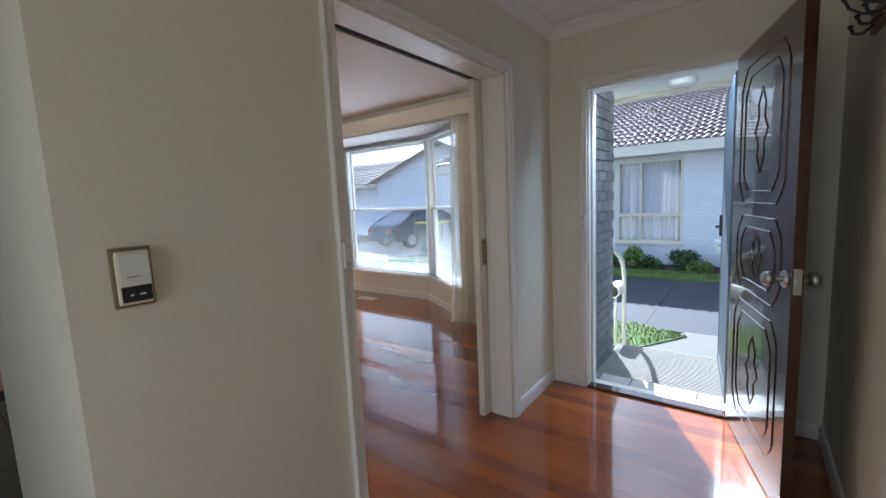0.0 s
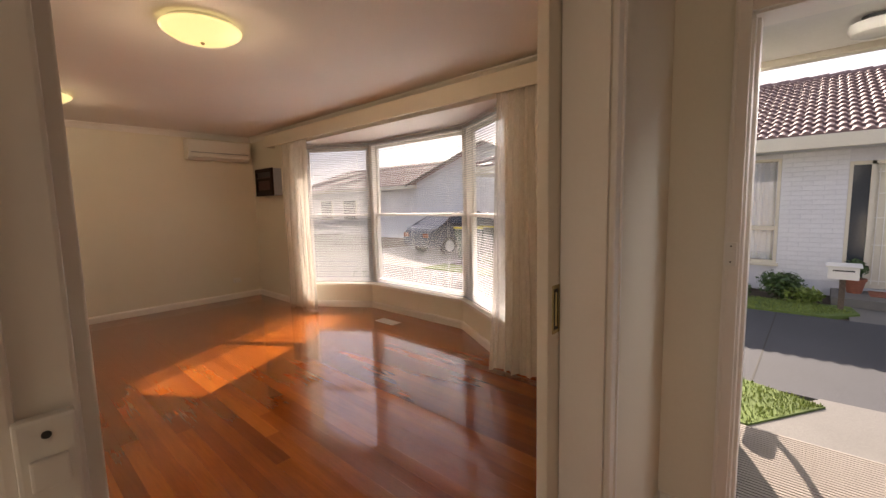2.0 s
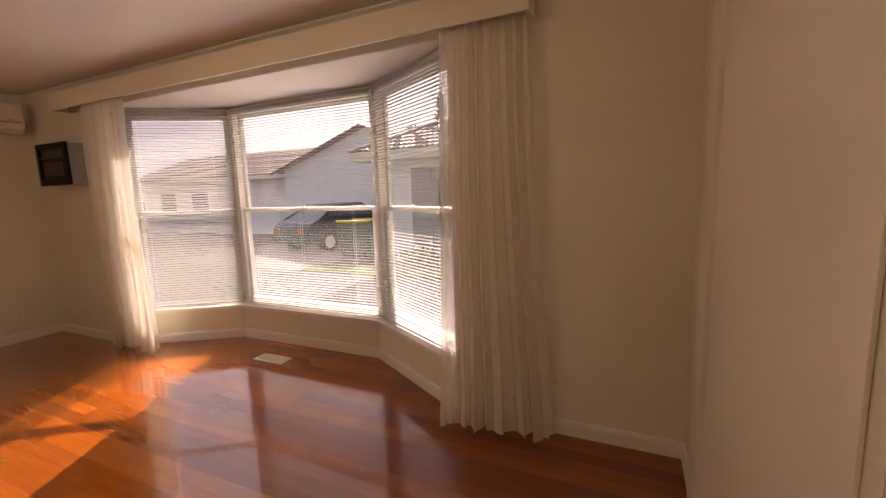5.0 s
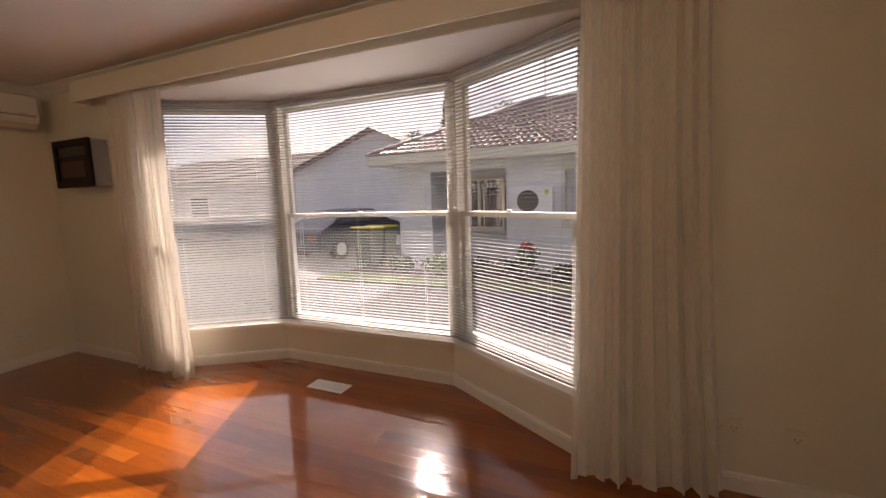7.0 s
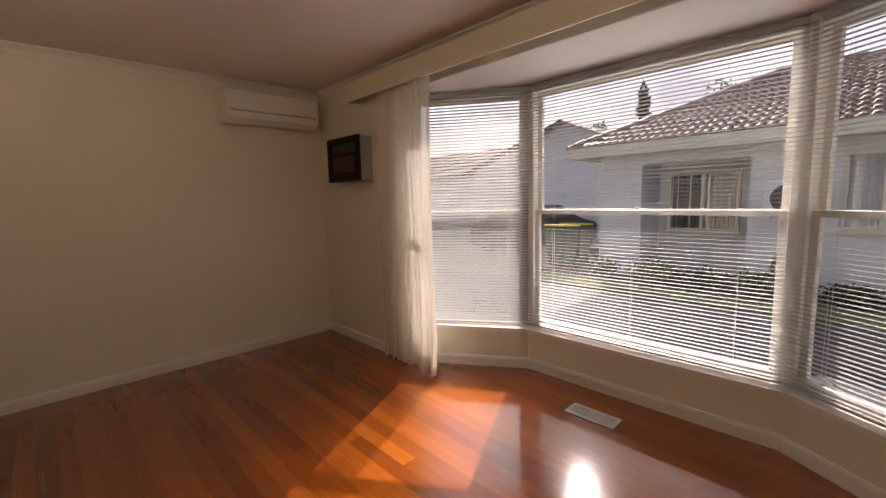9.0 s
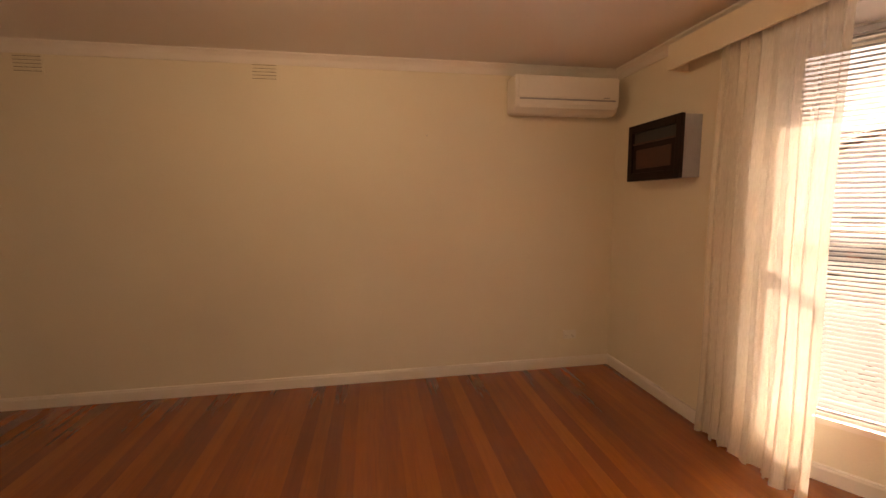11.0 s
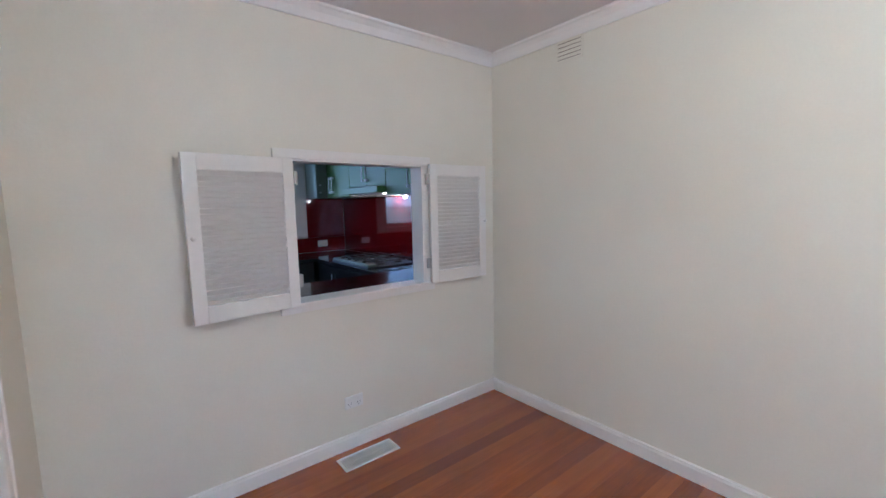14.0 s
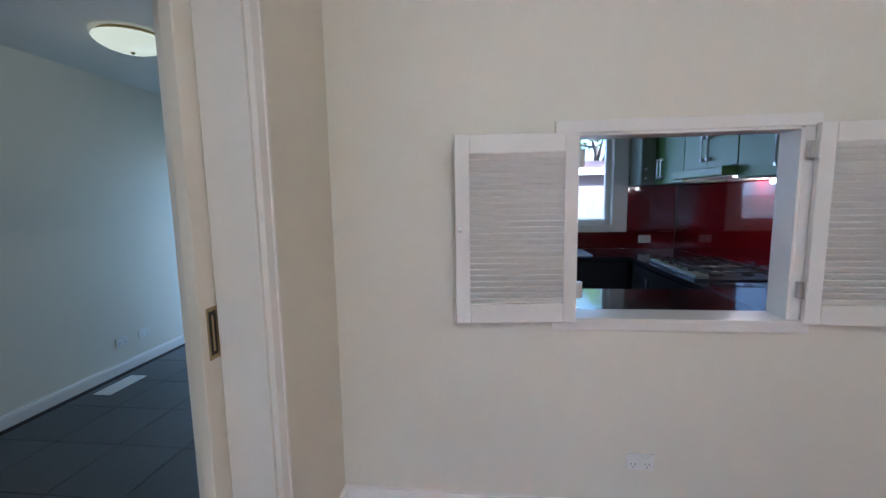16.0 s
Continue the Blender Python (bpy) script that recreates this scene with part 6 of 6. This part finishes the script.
for s in (-1, 1):
    bm = B()
    pts = [(-1.30, 1.06), (-0.90, 1.36), (0.28, 1.39), (0.72, 1.06)]
    q0 = [bm.verts.new((x, s * (0.865 - (z - 1.03) * 0.50), z)) for x, z in pts]
    q1 = [bm.verts.new((x, s * (0.855 - (z - 1.03) * 0.50), z)) for x, z in pts]
    bm.faces.new(q0)
    bm.faces.new(q1)
    for k in range(4):
        bm.faces.new((q0[k], q0[(k + 1) % 4], q1[(k + 1) % 4], q1[k]))
    part("side_window", bm, WINDARK, car)
    for xx in (-1.3, 1.3):
        bm = B()
        rod(bm, (xx, s * 0.70, 0.31), (xx, s * 0.885, 0.31), 0.31, n=24)
        wh = part("wheel", bm, BLACK, car)
        bm = B()
        rod(bm, (xx, s * 0.886, 0.31), (xx, s * 0.895, 0.31), 0.19, n=20)
        part("rim", bm, GREYSIDE, wh)
for sx, m_, nm in ((2.085, PLASTIC, "headlight"), (-2.10, RUST, "tail_light")):
    for s in (-0.6, 0.6):
        bm = B()
        box(bm, (sx - 0.03, s - 0.13, 0.62), (sx + 0.02, s + 0.13, 0.76), 0.01)
        part(nm, bm, m_, car)
for k, (x, y) in enumerate(((-8.75, 10.9), (-8.75, 11.6))):
    t = thing("wheelie_bin", (x, y, GZ), "dark green wheelie bin with a yellow lid", "bin", "wheelie bins")
    bm = B()
    lo_, hi_ = [bm.verts.new((a, b, 0.08)) for a, b in ((-0.21, -0.23), (0.21, -0.23), (0.21, 0.23), (-0.21, 0.23))], [bm.verts.new((a, b, 0.98)) for a, b in ((-0.28, -0.33), (0.28, -0.33), (0.28, 0.33), (-0.28, 0.33))]
    for q in range(4):
        bm.faces.new((lo_[q], lo_[(q + 1) % 4], hi_[(q + 1) % 4], hi_[q]))
    bm.faces.new(hi_)
    bm.faces.new(list(reversed(lo_)))
    part("body", bm, material("dark_green_plastic_%d" % k, (0.02, 0.05, 0.03), 0.5), t)
    bm = B()
    box_m(bm, (0.58, 0.70, 0.06), pose(0, 0, 1.01, -4, 0, 0), 0.02)
    part("lid", bm, BINYELLOW, t)
    for s in (-0.24, 0.24):
        bm = B()
        rod(bm, (s - 0.03, 0.24, 0.10), (s + 0.03, 0.24, 0.10), 0.10, n=18)
        part("wheel", bm, BLACK, t)

# trees beyond the roofs
t = thing("tree", (-11.05, 22.0, GZ), "tall narrow dark cypress beyond the roofs", "tree", "trees beyond the roofs")
bm = B()
rod(bm, (0, 0, 0), (0, 0, 5.6), 0.14, 0.04, 8)
part("trunk", bm, BARK, t)
v, f = [], []
rr = random.Random(8)
for k in range(14):
    h = 0.8 + k * 0.42
    w = 0.36 * (1 - (k / 15) ** 3) + 0.08
    blob_leaves(v, f, (rr.uniform(-0.1, 0.1), rr.uniform(-0.1, 0.1), h), (w, w, 0.55), 170, 0.11, rr)
part("crown", leaf_mesh(v, f, LEAFDARK), LEAFDARK, t)
tree((-9.35, 24.0, GZ), 6.6, (1.5, 1.5, 1.4), 700, 0.09, 31, "thin-leaved gum tree beyond the tiled roof", LEAF)
tree((-16.5, 27.0, GZ), 6.3, (1.3, 1.3, 1.5), 800, 0.12, 32, "leafy tree behind the gabled house", LEAFDARK)
tree((4.5, 30.0, GZ), 7.0, (2.2, 2.2, 2.0), 1200, 0.13, 33, "leafy tree far behind the roofs", LEAF)
bm = B()
t = thing("tv_antenna", (-5.0, FY + 4.05, GZ + 2.7 + rise), "thin metal television antenna on the roof ridge", "antenna")
rod(bm, (0, 0, -0.05), (0, 0, 1.3), 0.016, n=6)
part("mast", bm, GREYSIDE, t)
for k in range(5):
    bm = B()
    rod(bm, (-0.28 + 0.02 * k, 0.12 * k - 0.24, 1.2), (0.28 - 0.02 * k, 0.12 * k - 0.24, 1.2), 0.006, n=5)
    part("element", bm, GREYSIDE, t)
bm = B()
rod(bm, (0, -0.3, 1.2), (0, 0.3, 1.2), 0.008, n=5)
part("boom", bm, GREYSIDE, t)

# ---- back garden, through the kitchen window and garden door ----
sheet("pavement_patio", [(-8.5, -5.2), (-1.5, -5.2), (-1.5, Y_KIT - 0.2), (-8.5, Y_KIT - 0.2)], -0.12, 0.2, CONCRETE, "concrete paved back patio", "patio")
t = thing("fence", (-6.5, -7.2, GZ), "weathered grey timber paling fence", "fence")
bm = B()
box(bm, (-0.065, -0.008, 0), (0.065, 0.008, 1.75), 0.003)
pal = mesh_of(bm, FENCE)
for k in range(64):
    o = part("paling", pal, FENCE, t)
    o.location = (-4.0 + 0.137 * k, 0.008 * (k % 2), -0.03)
for zz in (0.35, 1.35):
    bm = B()
    box(bm, (-4.1, 0.018, zz), (4.8, 0.07, zz + 0.08), 0.004)
    part("rail", bm, FENCE, t)
nc = thing("house", (-8.6, -13.0, GZ), "pale brick house with a tiled roof beyond the back fence", "house", "neighbouring houses")
bm = B()
box(bm, (-6, -5, 0), (5.0, 0, 2.6))
part("wall", bm, material("pale_pink_brick", (0.17, 0.135, 0.125), 0.85, grain=25, vary=0.15, bump=0.08), nc)
bm = B()
box(bm, (-6.4, 0.3, 2.45), (5.4, 0.42, 2.65), 0.01)
part("gutter", bm, PLASTIC, nc)
bm = B()
vs = [bm.verts.new(p) for p in ((-6.4, 0.40, 2.64), (5.4, 0.40, 2.64), (5.4, -3.0, 3.15), (-6.4, -3.0, 3.15), (5.4, -6.2, 2.64), (-6.4, -6.2, 2.64))]
bm.faces.new(vs[:4])
bm.faces.new((vs[3], vs[2], vs[4], vs[5]))
bmesh.ops.solidify(bm, geom=list(bm.faces), thickness=0.08)
part("roof", bm, ROOFTILE, nc)
tree((-11.2, -20.5, GZ), 7.5, (3.0, 2.6, 2.6), 2600, 0.15, 51, "leafy green tree beyond the back fence", LEAFPALE)
tree((-8.2, -21.5, GZ), 7.0, (2.4, 2.4, 2.2), 1400, 0.14, 52, "leafy green tree beyond the back fence", LEAF)
for k, (x, y, w, h) in enumerate(((-3.3, -5.6, 0.7, 1.3), (-2.5, -5.9, 0.8, 1.6), (-4.1, -6.0, 0.7, 1.2), (-2.9, -6.6, 0.9, 2.0), (-1.7, -5.4, 0.7, 1.5))):
    shrub((x, y, GZ - 0.03), (w, w * 0.8, h * 0.62), 1500, 0.075, 90 + k, "tall leafy garden shrub by the back patio", LEAFPALE if k % 2 else LEAF, "back garden shrubs")

# ---- floors, last: the boards and tiles one by one ----
bm = B()
box(bm, (X_WEST, Y_HATCH, -0.10), (X_W1H, Y_NORTH, -0.022))
box(bm, (X_W1H, -1.2, -0.10), (X_HALL_E, Y_FRONT, -0.022))
prism(bm, BAY_IN, -0.10, -0.022)
box(bm, (X_TILE_E, -1.2, -0.10), (X_W1H, Y_PASS, -0.022))
floor = structure("floor", bm, UNDER, "orange-brown varnished hardwood strip floor")
rnd = random.Random(7)
BOARD = 0.0865
y = -1.2
row = 0
while y < 4.69:
    spans = []
    ym = y + BOARD / 2
    if Y_HATCH <= ym < Y_SOUTH:
        spans.append((X_WEST, X_DIN))
    if 0.54 <= ym < Y_SOUTH:
        spans.append((X_W1H, X_HALL_E))
    if -1.2 <= ym < 0.54:
        spans.append((X_TILE_E, X_HALL_E))
    if Y_SOUTH <= ym <= Y_NORTH:
        spans.append((X_WEST, X_HALL_E if 1.280 < ym < 2.50 else X_W1L))
    if Y_SOUTH <= ym < Y_FRONT and not 1.280 < ym < 2.50:
        spans.append((X_W1H, X_HALL_E))
    if ym > Y_NORTH:
        k = (ym - 4.13) / 0.56
        spans.append((-6.36 + 0.88 * k - 0.08, -2.96 - 0.93 * k + 0.08))
    for x0, x1 in spans:
        cuts = [x0]
        while x1 - cuts[-1] > 4.2:
            cuts.append(cuts[-1] + rnd.uniform(1.8, 4.0))
        cuts.append(x1)
        for a, b in zip(cuts, cuts[1:]):
            b2 = B()
            box(b2, (a + 0.0003, y + 0.0002, -0.021), (b - 0.0003, y + BOARD - 0.0002, rnd.uniform(-0.0002, 0.0)))
            part("floorboard", b2, FLOOR, floor)
    y += BOARD
    row += 1

bm = B()
box(bm, (X_WEST, Y_KIT, -0.10), (X_TILE_E, Y_HATCH2, -0.004))
box(bm, (X_DIN2, Y_HATCH2, -0.10), (X_TILE_E, Y_SOUTH - 0.12, -0.004))
box(bm, (X_DIN, -0.10, -0.10), (X_DIN2, 0.92, -0.004))
tiled = structure("floor_tiled", bm, GROUT, "dark grey slate-look tiled floor")
TS = 0.42
b2 = B()
box(b2, (-TS / 2 + 0.003, -TS / 2 + 0.003, -0.01), (TS / 2 - 0.003, TS / 2 - 0.003, 0.0))
tile_mesh = mesh_of(b2, TILE)
for i in range(5):
    for j in range(10):
        cx, cy = X_DIN2 + TS * (i + 0.5), Y_SOUTH - 0.12 - TS * (j + 0.5)
        o = part("tile", tile_mesh, TILE, tiled)
        o.location = (cx, cy, 0)
